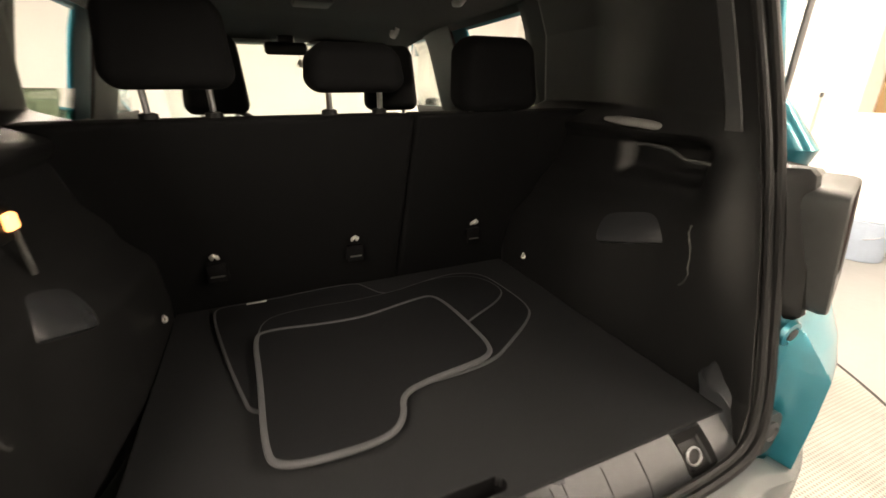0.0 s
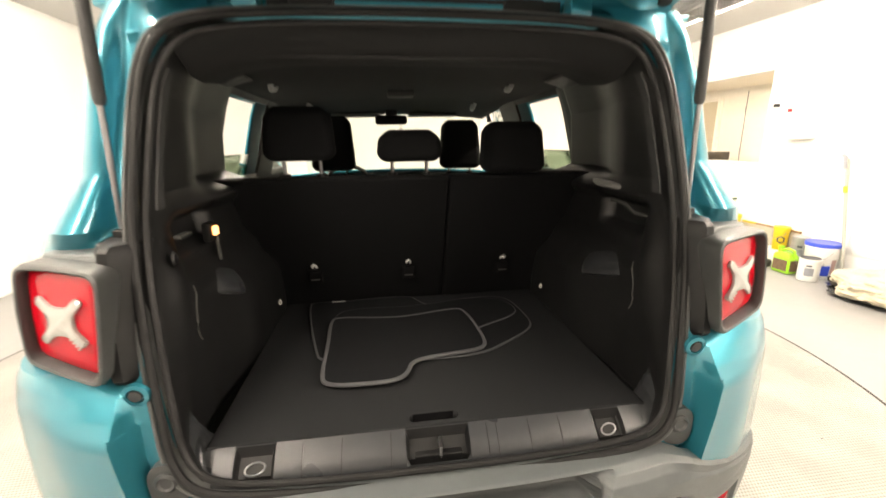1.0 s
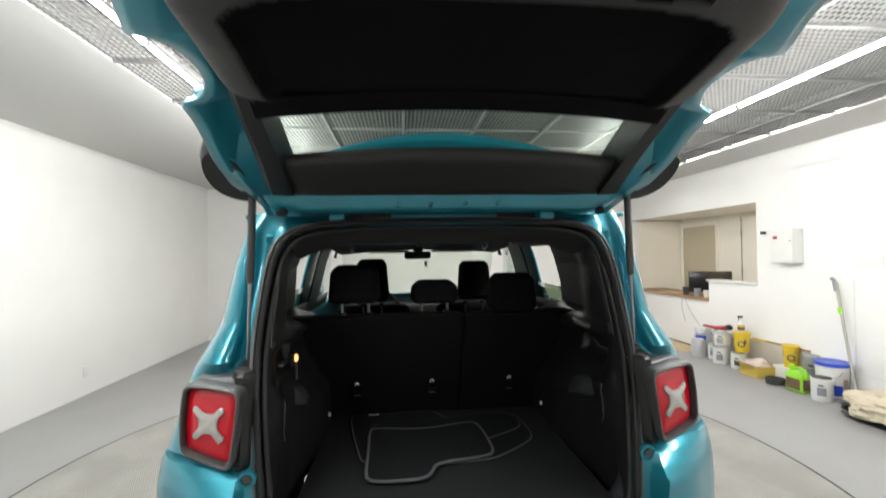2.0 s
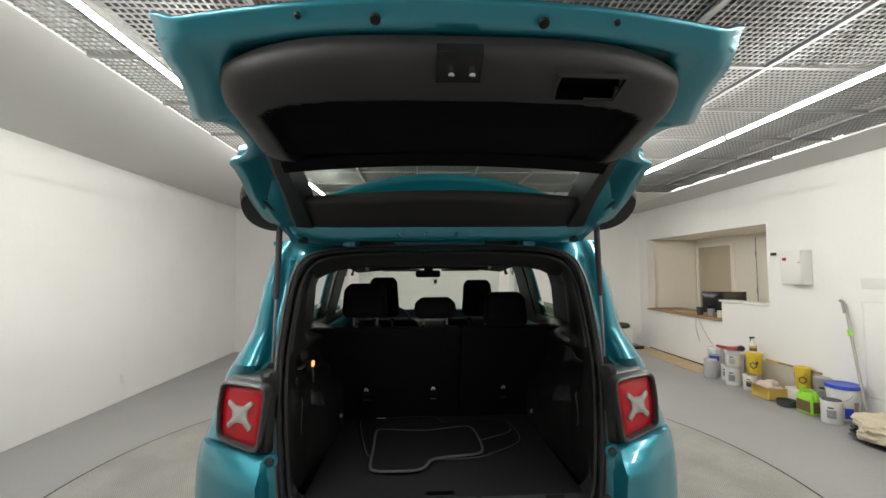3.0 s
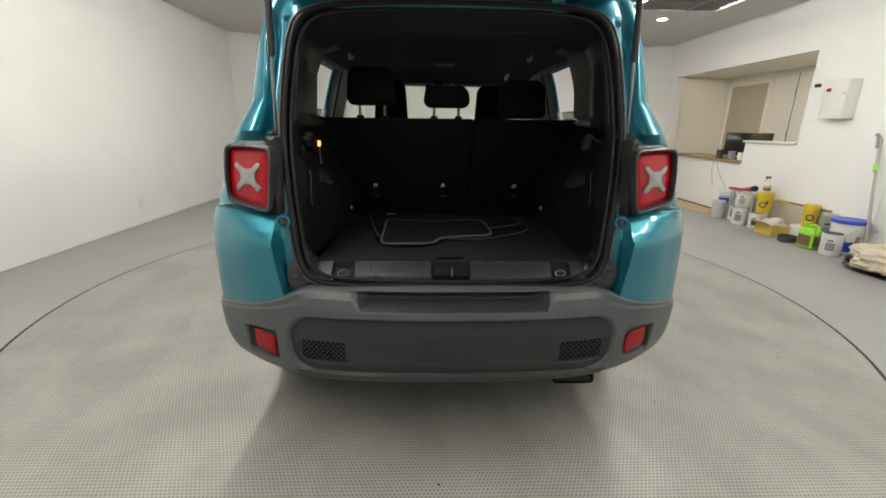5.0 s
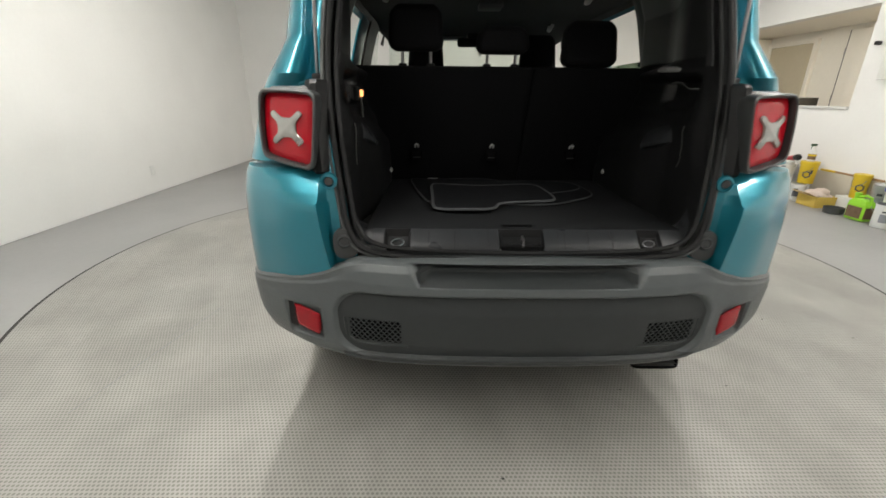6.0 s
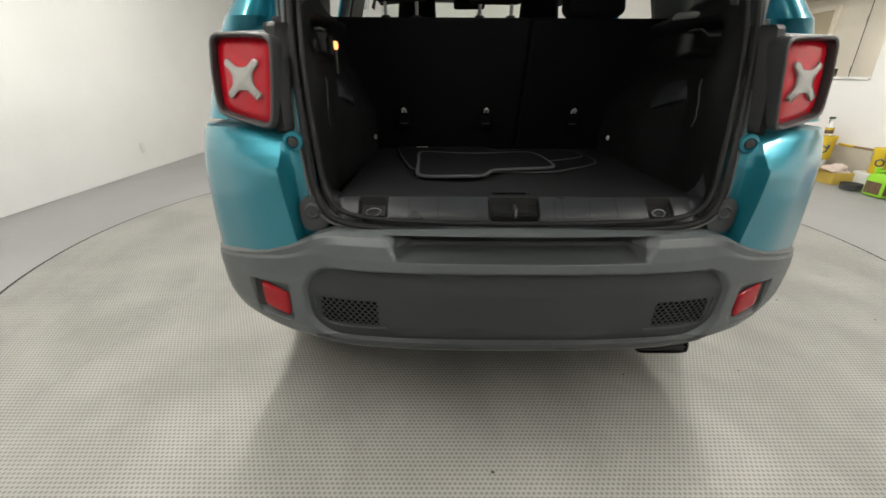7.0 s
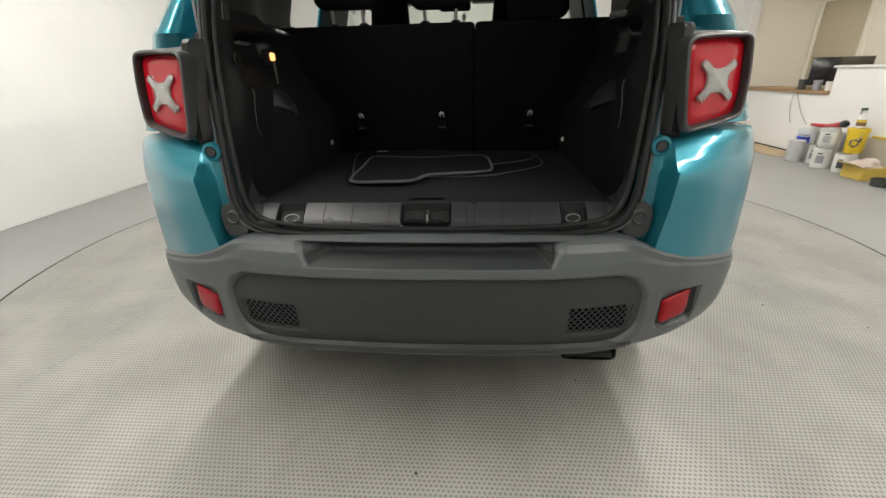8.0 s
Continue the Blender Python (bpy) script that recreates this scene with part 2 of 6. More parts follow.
    t.links.new(calc("ADD", height, calc("MULTIPLY", n2.outputs["Fac"], 0.3)), bp.inputs["Height"])
    t.links.new(bp.outputs["Normal"], b.inputs["Normal"])
    return m


STREAK = 105.0
TREAD = tread_material()


# ---- builders ----
ORIGIN = {}


def thing(name, at, label, category, group="", kind=""):
    """An Empty at a thing's base; its parts are built in world metres round it."""
    ob = new(name)
    ob.empty_display_size = 0.1
    ob.location = at
    ORIGIN[ob] = Vector(at)
    return tagged(ob, label, category, group, kind)


def mesh_from(name, bm, material, smooth=True, origin=None):
    if origin is not None:
        bmesh.ops.translate(bm, verts=bm.verts, vec=-origin)
    me = bpy.data.meshes.new(name)
    bm.to_mesh(me)
    bm.free()
    for mm in (material if isinstance(material, (list, tuple)) else [material]):
        me.materials.append(mm)
    if smooth:
        for p in me.polygons:
            p.use_smooth = True
        me.set_sharp_from_angle(angle=radians(38))
    return me


def part(name, bm, material, parent, label="", smooth=True):
    o = ORIGIN[parent]
    ob = new(name, mesh_from(name, bm, material, smooth, o))
    ob.parent = parent
    ORIGIN[ob] = o
    return tagged(ob, label) if label else ob


def solo(name, bm, material, label="", category="", group="", kind="", smooth=True, at=(0, 0, 0)):
    ob = new(name, mesh_from(name, bm, material, smooth, Vector(at)))
    ob.location = at
    return tagged(ob, label, category, group, kind)


def thick(ob, t, offset=-1):
    m = ob.modifiers.new("solid", "SOLIDIFY")
    m.thickness, m.offset = t, offset
    return ob


def add_box(bm, x0, x1, y0, y1, z0, z1, bevel=0.0, seg=2, m=None):
    r = bmesh.ops.create_cube(bm, size=1)
    vs = r["verts"]
    bmesh.ops.scale(bm, vec=(x1 - x0, y1 - y0, z1 - z0), verts=vs)
    bmesh.ops.translate(bm, vec=((x0 + x1) / 2, (y0 + y1) / 2, (z0 + z1) / 2), verts=vs)
    if bevel:
        es = list({e for v in vs for e in v.link_edges})
        r = bmesh.ops.bevel(bm, geom=es, offset=bevel, segments=seg, profile=0.5, affect="EDGES")
        vs = list({v for f in r["faces"] for v in f.verts} | {v for v in vs if v.is_valid})
    if m is not None:
        bmesh.ops.transform(bm, matrix=m, verts=vs)
    return bm


def box(x0, x1, y0, y1, z0, z1, bevel=0.0, seg=2, m=None):
    return add_box(bmesh.new(), x0, x1, y0, y1, z0, z1, bevel, seg, m)


def loft(rings, closed=True, caps=False, bm=None):
    """Faces between rings of equal length."""
    bm = bm or bmesh.new()
    rows = [[bm.verts.new(p) for p in r] for r in rings]
    n = len(rows[0])
    for a, b in zip(rows, rows[1:]):
        for i in range(n if closed else n - 1):
            j = (i + 1) % n
            bm.faces.new((a[i], a[j], b[j], b[i]))
    if caps:
        bm.faces.new(rows[0][::-1])
        bm.faces.new(rows[-1])
    return bm


def sheet(nu, nv, fn, skip=None, bm=None):
    """A grid of fn(i, j), leaving out faces for which skip(i, j) holds."""
    bm = bm or bmesh.new()
    vs = [[bm.verts.new(fn(i, j)) for j in range(nv)] for i in range(nu)]
    for i in range(nu - 1):
        for j in range(nv - 1):
            if not (skip and skip(i, j)):
                bm.faces.new((vs[i][j], vs[i + 1][j], vs[i + 1][j + 1], vs[i][j + 1]))
    loose = [v for v in bm.verts if not v.link_faces]
    bmesh.ops.delete(bm, geom=loose, context="VERTS")
    return bm


def tube(points, r, sides=10, bm=None, closed=False, flat=1.0):
    """A round bar along points."""
    pts = [Vector(p) for p in points]
    n = len(pts)
    rings = []
    up = Vector((0.03, 0.02, 1)).normalized()
    for i, p in enumerate(pts):
        a = pts[(i - 1) % n] if closed or i else pts[0]
        b = pts[(i + 1) % n] if closed or i < n - 1 else pts[-1]
        d = (b - a).normalized()
        s = d.cross(up)
        s = s.normalized() if s.length > 1e-4 else Vector((1, 0, 0))
        w = s.cross(d).normalized()
        rr = r[i] if isinstance(r, (list, tuple)) else r
        rings.append([p + rr * (math.cos(k) * s + flat * math.sin(k) * w) for k in [2 * math.pi * q / sides for q in range(sides)]])
    if closed:
        rings.append(rings[0])
    bm2 = loft(rings, True, not closed, bm)
    if closed:
        bmesh.ops.remove_doubles(bm2, verts=bm2.verts, dist=1e-6)
    return bm2


def lathe(profile, at=(0, 0, 0), sides=28, bm=None, m=None):
    """A turned body: profile of (radius, height)."""
    rings = []
    for r, h in profile:
        ring = [Vector((max(r, 1e-4) * math.cos(a), max(r, 1e-4) * math.sin(a), h)) for a in [2 * math.pi * k / sides for k in range(sides)]]
        if m is not None:
            ring = [m @ p for p in ring]
        rings.append([p + Vector(at) for p in ring])
    return loft(rings, True, True, bm)


def chaikin(points, times=2, closed=True):
    pts = [Vector(p) for p in points]
    for _ in range(times):
        out = []
        n = len(pts)
        for i in range(n if closed else n - 1):
            a, b = pts[i], pts[(i + 1) % n]
            out += [a.lerp(b, 0.25), a.lerp(b, 0.75)]
        if not closed:
            out = [pts[0]] + out + [pts[-1]]
        pts = out
    return pts


def interp(x, table):
    """Straight-line reading of a table of (x, value or tuple)."""
    if x <= table[0][0]:
        return table[0][1]
    for (a, va), (b, vb) in zip(table, table[1:]):
        if x <= b:
            f = (x - a) / (b - a)
            if isinstance(va, (tuple, list)):
                return tuple(p + (q - p) * f for p, q in zip(va, vb))
            return va + (vb - va) * f
    return table[-1][1]


def step(a, b, x):
    f = min(1, max(0, (x - a) / (b - a)))
    return f * f * (3 - 2 * f)


def plate(outline, z0, z1, bm=None):
    """A flat plate from an outline of (x, y)."""
    return loft([[(p[0], p[1], z) for p in outline] for z in (z0, z1)], True, True, bm)


# ---- the room ----
XL, XR, YF, YB = -3.80, 4.50, 7.25, -5.2
ZM = 2.70          # the mesh ceiling
MESH = (-1.79, 3.56, -4.2, 4.6)

solo("floor", box(XL - 0.2, XR + 2.2, YB - 0.2, YF + 0.2, -0.12, -0.004), OUTERFLOOR, "grey painted concrete floor of the photo bay", "floor", kind="structure", smooth=False)

ttx, tty, ttr = -0.02, 1.95, 2.712
ring = [(ttx + ttr * math.cos(a), tty + ttr * math.sin(a)) for a in [2 * math.pi * k / 160 for k in range(160)]]
gap = [(ttx + (ttr + 0.022) * math.cos(a), tty + (ttr + 0.022) * math.sin(a)) for a in [2 * math.pi * k / 160 for k in range(160)]]
solo("floor_joint", plate(gap, -0.003, 0.0005), JOINT, "dark narrow gap round the turntable in the floor", "floor joint", kind="structure", smooth=False)
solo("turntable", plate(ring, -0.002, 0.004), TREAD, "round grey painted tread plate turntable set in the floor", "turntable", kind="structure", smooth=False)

solo("turntable_seam", box(-0.001, 0.001, -0.5, 0.4, 0.0035, 0.0046, 0.0, 2, Matrix.Translation((-1.60, 0.70, 0)) @ Matrix.Rotation(radians(-11.2), 4, "Z")), LABELGREY, "thin grey seam between two turntable plates", "floor joint", kind="structure", smooth=False)
solo("wall_west", box(XL - 0.15, XL, YB, YF, 0, 3.2), WALLPAINT, "plain white painted side wall", "wall", kind="structure", smooth=False)
solo("wall_north", box(XL - 0.15, XR + 2.0, YF, YF + 0.15, 0, 3.2), WALLPAINT, "plain white painted far wall", "wall", kind="structure", smooth=False)
solo("wall_south", box(XL - 0.15, XR + 0.15, YB - 0.15, YB, 0, 3.2), WALLPAINT, "plain white wall behind", "wall", kind="structure", smooth=False)

WY0, WY1, WY2, WZT = 3.98, 4.87, 6.95, 2.165
NY0, NY1, NZ0, NZ1 = 0.55, 1.84, 1.12, 2.12      # the boarded niche
bm = box(XR, XR + 0.15, YB, NY0, 0, 3.2)
add_box(bm, XR, XR + 0.15, NY1, WY0, 0, 3.2)
add_box(bm, XR, XR + 0.15, NY0, NY1, 0, NZ0)
add_box(bm, XR, XR + 0.15, NY0, NY1, NZ1, 3.2)
add_box(bm, XR, XR + 0.15, WY0, WY2, WZT, 3.2)
add_box(bm, XR, XR + 0.15, WY2, YF, 0, 3.2)
add_box(bm, XR, XR + 0.15, WY0, WY1, 0, 1.07)
add_box(bm, XR, XR + 0.10, WY1, WY2, 0, 0.765)
solo("wall_east", bm, WALLPAINT, "white painted wall with an office hatch cut into it", "wall", kind="structure", smooth=False)
solo("trim", box(XR - 0.03, XR + 0.19, WY0 - 0.0, WY1 + 0.02, 1.073, 1.10, 0.004), WHITEPLASTIC, "white sill on the half-height wall", "sill", kind="structure")

# a niche closed by a wooden board
bm = box(XR + 0.15, XR + 0.32, NY0 - 0.04, NY0, NZ0, NZ1)
add_box(bm, XR + 0.15, XR + 0.32, NY1, NY1 + 0.04, NZ0, NZ1)
add_box(bm, XR + 0.15, XR + 0.32, NY0 - 0.04, NY1 + 0.04, NZ0 - 0.04, NZ0)
add_box(bm, XR + 0.15, XR + 0.32, NY0 - 0.04, NY1 + 0.04, NZ1, NZ1 + 0.04)
solo("wall_niche", bm, WALLPAINT, "white painted lining of the wall niche", "niche", kind="structure", smooth=False)
solo("niche_board", box(XR + 0.262, XR + 0.30, NY0 + 0.003, NY1 - 0.003, NZ0 + 0.003, NZ1 - 0.003, 0.003), TIMBER, "brown wooden board closing the wall niche", "board", kind="structure", smooth=False)
solo("trim_niche", box(XR - 0.018, XR + 0.10, NY0 - 0.02, NY1 + 0.02, NZ0 + 0.001, NZ0 + 0.022, 0.003), WHITEPLASTIC, "white sill of the wall niche", "sill", kind="structure")

# the office behind the hatch
OX = 5.60
bm = box(OX, OX + 0.12, WY0 - 1.5, YF, 0, 3.0)
add_box(bm, XR + 0.15, OX, WY0 - 1.62, WY0 - 1.5, 0, 3.0)
add_box(bm, XR + 0.152, OX - 0.002, 7.02, YF - 0.002, 0, 2.16)
solo("wall_office", bm, ALCOVE, "warm white inner wall of the office nook", "wall", kind="structure", smooth=False)
solo("ceiling_office", box(XR + 0.15, OX, WY0 - 1.5, YF, WZT + 0.004, 2.30), ALCOVE, "cream painted ceiling over the office nook", "ceiling", kind="structure", smooth=False)

# ceilings: a mesh field between two plain strips
bm = bmesh.new()
rows = [(XL - 0.05, 2.88), (XL + 0.06, 2.865), (MESH[0] - 0.0, ZM + 0.0), (MESH[0] + 0.0, ZM + 0.22)]
loft([[(x, y, z) for y in (YB, YF)] for x, z in rows], False, False, bm)
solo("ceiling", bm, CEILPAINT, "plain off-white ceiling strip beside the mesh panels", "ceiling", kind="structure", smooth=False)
bm = bmesh.new()
rows = [(MESH[1], ZM + 0.22), (MESH[1], ZM - 0.01), (XR + 0.02, 2.76)]
loft([[(x, y, z) for y in (YB, YF)] for x, z in rows], False, False, bm)
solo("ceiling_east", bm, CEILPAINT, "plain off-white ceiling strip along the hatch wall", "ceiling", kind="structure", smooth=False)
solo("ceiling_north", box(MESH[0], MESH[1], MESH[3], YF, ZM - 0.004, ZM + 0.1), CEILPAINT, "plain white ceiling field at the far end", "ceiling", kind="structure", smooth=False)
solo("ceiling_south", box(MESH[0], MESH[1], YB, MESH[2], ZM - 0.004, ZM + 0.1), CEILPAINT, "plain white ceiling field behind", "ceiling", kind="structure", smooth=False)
solo("ceiling_plenum", box(XL - 0.1, XR + 0.1, YB, YF, 3.02, 3.12), PLENUM, "dark space above the mesh ceiling", "ceiling", kind="structure", smooth=False)

bm = bmesh.new()
PX, PY, BX, BY = 0.66, 0.637, -0.118, 0.84
cell_x, cell_y = PX / 20, PY / 16
# perforated sheet: crossing flat strips that leave rows of small holes
x = BX - 20 * PX
while x < MESH[1]:
    if x > MESH[0]:
        add_box(bm, x - 0.0045, x + 0.0045, MESH[2], MESH[3], ZM + 0.004, ZM + 0.007)
    x += cell_x
y = BY - 20 * PY
while y < MESH[3]:
    if y > MESH[2]:
        add_box(bm, MESH[0], MESH[1], y - 0.0055, y + 0.0055, ZM + 0.0075, ZM + 0.0105)
    y += cell_y
for k in range(-4, 8):
    x = BX + k * PX
    if MESH[0] < x < MESH[1]:
        add_box(bm, x - 0.012, x + 0.012, MESH[2], MESH[3], ZM - 0.008, ZM + 0.02)
for k in range(-10, 10):
    y = BY + k * PY
    if MESH[2] < y < MESH[3]:
        add_box(bm, MESH[0], MESH[1], y - 0.012, y + 0.012, ZM - 0.006, ZM + 0.021)
solo("ceiling_mesh", bm, MESHMETAL, "white open metal mesh ceiling panels in a grid", "ceiling", kind="structure", smooth=False)


def tube_light(x, y0, y1, z, label, r=0.011, glow=None):
    t = thing("tube_light", (x, (y0 + y1) / 2, z), label, "ceiling light", "tube lights in rows")
    part("housing", box(x - 0.55 * r, x + 0.55 * r, y0, y1, z + 0.7 * r, z + 1.35 * r, 0.002), MESHMETAL, t)
    part("tube", tube([(x, y0 + 0.012, z), (x, y1 - 0.012, z)], r, 12), glow or TUBELIGHT, t, "lit white fluorescent tube")
    for yy in (y0, y1 - 0.012):
        part("end_cap", box(x - 1.15 * r, x + 1.15 * r, yy, yy + 0.012, z - 1.15 * r, z + r, 0.003), WHITEPLASTIC, t)
    if glow is None:
        for yy in (y0 + 0.2, y1 - 0.2):
            part("hanger", tube([(x, yy, z + 1.5 * r), (x, yy, ZM + 0.01)], 0.0012, 5), MESHMETAL, t)


LAMPZ = ZM - 0.20
for x, ys in ((2.084, [1.463 + 1.0925 * k for k in range(-4, 2)]), (-1.250, [0.840 + 1.0925 * k for k in range(-3, 3)])):
    for y0 in ys:
        tube_light(x, y0, y0 + 1.078, LAMPZ, "lit fluorescent tube light under the mesh ceiling")
for y0 in (2.0, 3.28):
    tube_light(MESH[1] - 0.012, y0, y0 + 1.25, ZM + 0.008, "lit slim tube light along the edge of the mesh", 0.003, SLIMLIGHT)

def downlight(x, y):
    t = thing("downlight", (x, y, ZM), "small round lit ceiling downlight, two of the three added unseen", "downlight", "downlights at the far end")
    part("trim_ring", lathe([(0.075, 0.0), (0.075, -0.012), (0.06, -0.014), (0.058, -0.006)], (x, y, ZM - 0.003)), WHITEPLASTIC, t)
    part("lamp", lathe([(0.056, -0.002), (0.056, -0.008), (0.02, -0.011)], (x, y, ZM - 0.004)), DOWNLIGHT, t, "warm white lit lamp disc")


# only x 3.09 is seen; the others are added to brighten the far wall
for x in (-0.5, 1.3, 3.09):
    downlight(x, 5.02)


# ---- the car ----
car = thing("car", (0, 2.07, 0), "teal compact sport utility car with raised open liftgate", "car")
WR, WF, RAD = 0.83, 3.40, 0.345


def yr(z):
    """The leaning plane of the rear opening."""
    return 0.08 + (z - 0.76) * 0.278


def both(builder):
    for side in (-1, 1):
        builder(side)


def mirrored(side, pts):
    return [(side * p[0], p[1], p[2]) for p in pts]


# body sides, half-width by height
SIDE = [(0.30, 0.875), (0.42, 0.897), (0.75, 0.908), (0.97, 0.898), (1.10, 0.873), (1.22, 0.848), (1.34, 0.815), (1.53, 0.767), (1.64, 0.725), (1.70, 0.68)]


def halfwidth(z, y=1.0):
    w = interp(z, SIDE)
    if z > 1.0:
        w -= 0.0
    return w * (1 - 0.10 * step(3.3, 4.15, y))


def sill(y):
    z = 0.36
    for c in (WR, WF):
        d = abs(y - c)
        if d < 0.43:
            z = max(z, 0.36 + math.sqrt(0.43 ** 2 - d * d))
    return z


BELT = 1.17


def hoodline(y):
    return interp(y, [(2.9, BELT), (3.1, 1.13), (3.6, 1.08), (4.0, 1.02), (4.12, 0.93)])


def body_side(side):
    ys = [0.60 + 3.52 * k / 110 for k in range(111)]
    nv = 12

    def f(i, j):
        y = ys[i]
        z0 = sill(y)
        z = z0 + (min(BELT, hoodline(y)) - z0) * j / (nv - 1)
        return (side * halfwidth(z, y), y, z)
    ob = part("side_panel", sheet(111, nv, f), PAINT, car)
    thick(ob, 0.02, 1 if side < 0 else -1)


both(body_side)

REARWIN = (1.19, 1.72)
FRONTWIN = (2.12, 2.75)


def screen_y(z):
    return 2.45 + (1.63 - z) * 1.45


def upper_side(side):
    ys = sorted(set([0.64 + 0.04 * k for k in range(11)] + [REARWIN[0], REARWIN[1], REARWIN[1] + 0.07, FRONTWIN[0]] + [1.1 + 0.05 * k for k in range(30)]))
    zs = [BELT, 1.21, 1.25, 1.30, 1.36, 1.42, 1.48, 1.54, 1.60, 1.64, 1.70]

    def f(i, j):
        z, y = zs[j], ys[i]
        y = min(y, screen_y(z))
        return (side * halfwidth(z), y, z)

    def skip(i, j):
        y, z = (ys[i] + ys[i + 1]) / 2, (zs[j] + zs[j + 1]) / 2
        return 1.25 < z < 1.60 and (REARWIN[0] < y < REARWIN[1] or FRONTWIN[0] < y < screen_y(z) - 0.07)
    ob = part("window_surround", sheet(len(ys), len(zs), f, skip), PAINT, car)
    thick(ob, 0.012, 1 if side < 0 else -1)

    def g(i, j):
        z, y = zs[j], ys[i]
        y = min(y, screen_y(z))
        return (side * (halfwidth(z) - 0.05), y, z)

    def skip2(i, j):
        y, z = (ys[i] + ys[i + 1]) / 2, (zs[j] + zs[j + 1]) / 2
        return skip(i, j) or (1.25 < z < 1.60 and REARWIN[1] < y < REARWIN[1] + 0.07)
    thick(part("pillar_trim", sheet(len(ys), len(zs), g, skip2), BLACKTRIM, car), 0.012, 1 if side < 0 else -1)
    for (y0, y1), zt in ((REARWIN, 1.352), (FRONTWIN, 1.60)):
        def h(i, j, y0=y0, y1=y1, zt=zt):
            z = 1.24 + (zt - 1.24) * j / 3
            y = y0 + (min(y1, screen_y(z) - 0.1) - y0) * i / 3
            return (side * (halfwidth(z) - 0.025), y, z)
        thick(part("door_glass", sheet(4, 4, h), GLASS if zt < 1.5 else SCREENGLASS, car, "half-lowered green tinted window" if zt < 1.5 else ""), 0.004)


both(upper_side)

# roof, windscreen, bonnet and nose
def roof_pt(i, j):
    u = -1 + 2 * i / 24
    y = 0.40 + 2.10 * j / 20
    w = 0.685 - 0.03 * step(2.0, 2.5, y)
    return (w * u, y, 1.70 + 0.035 * (1 - u ** 2) * step(0.35, 0.8, y) - 0.06 * step(1.9, 2.55, y))


thick(part("roof", sheet(25, 21, roof_pt), PAINT, car), 0.015, -1)
thick(part("headliner", sheet(25, 21, lambda i, j: tuple(Vector(roof_pt(i, j)) * 1.0 + Vector((0, 0.02, -0.07 - 0.03 * (1 - step(0.4, 0.55, roof_pt(i, j)[1])))))), HEADLINER, car), 0.01, -1)


def screen_pt(i, j):
    u = -1 + 2 * i / 12
    z = 1.10 + 0.54 * j / 8
    return (u * (0.74 - 0.10 * j / 8), screen_y(z) + 0.10 * (1 - u * u) , z)


thick(part("windscreen", sheet(13, 9, screen_pt), SCREENGLASS, car), 0.005)


def hood_pt(i, j):
    u = -1 + 2 * i / 16
    y = 3.02 + 1.10 * j / 12
    return (u * halfwidth(0.97, y) * 0.985, y + 0.03 * (1 - u * u), hoodline(y) + 0.035 * (1 - u * u))


thick(part("bonnet", sheet(17, 13, hood_pt), PAINT, car), 0.015, -1)


def nose_pt(i, j):
    u = -1 + 2 * i / 20
    z = 0.30 + 0.66 * j / 10
    return (u * halfwidth(z, 4.12), 4.12 + 0.08 * (1 - u ** 4) + (0.03 if z < 0.6 else 0), z)


thick(part("nose", sheet(21, 11, nose_pt), GREYPLASTIC, car), 0.02, 1)
thick(part("underbody", sheet(2, 2, lambda i, j: (-0.60 + 1.20 * i, 0.35 + 3.7 * j, 0.36)), DARKPLASTIC, car), 0.03, 1)


def wheel(side, y):
    c = Vector((side * 0.775, y, RAD))
    turn = Matrix.Rotation(radians(90), 3, "Y")
    w = 0.108
    prof = [(0.225, -w * 0.9), (0.30, -w), (0.335, -w * 0.86), (RAD, -w * 0.6), (RAD, w * 0.6), (0.335, w * 0.86), (0.30, w), (0.225, w * 0.9)]
    wl = part("wheel", lathe([(0.05, -0.05), (0.06, 0.05)], c, 16, None, turn), DARKPLASTIC, car)
    part("tyre", lathe(prof, c, 40, None, turn), TYRE, wl, "black rubber tyre")
    bm = lathe([(0.232, -0.09), (0.225, 0.088), (0.20, 0.09), (0.19, 0.06)], c, 40, None, turn)
    for k in range(5):
        a = 2 * math.pi * k / 5
        m = Matrix.Translation(c) @ Matrix.Rotation(a, 4, "X")
        add_box(bm, side * 0.075 - 0.015, side * 0.075 + 0.015, -0.03, 0.03, 0.03, 0.21, 0.006, 1, m)
    part("rim", bm, ALLOY, wl, "grey alloy rim")


for side in (-1, 1):
    for y in (WR, WF):
        wheel(side, y)
    part("wheel_housing", loft([[(side * x, WR + 0.44 * math.cos(a), 0.36 + 0.44 * math.sin(a)) for a in [math.pi * k / 16 for k in range(17)]] for x in (0.62, 0.89)], False), DARKPLASTIC, car)
    part("wing_mirror", box(side * 0.90, side * 1.04, 2.62, 2.74, 1.14, 1.29, 0.03) if side > 0 else box(-1.04, -0.90, 2.62, 2.74, 1.14, 1.29, 0.03), DARKPLASTIC, car)

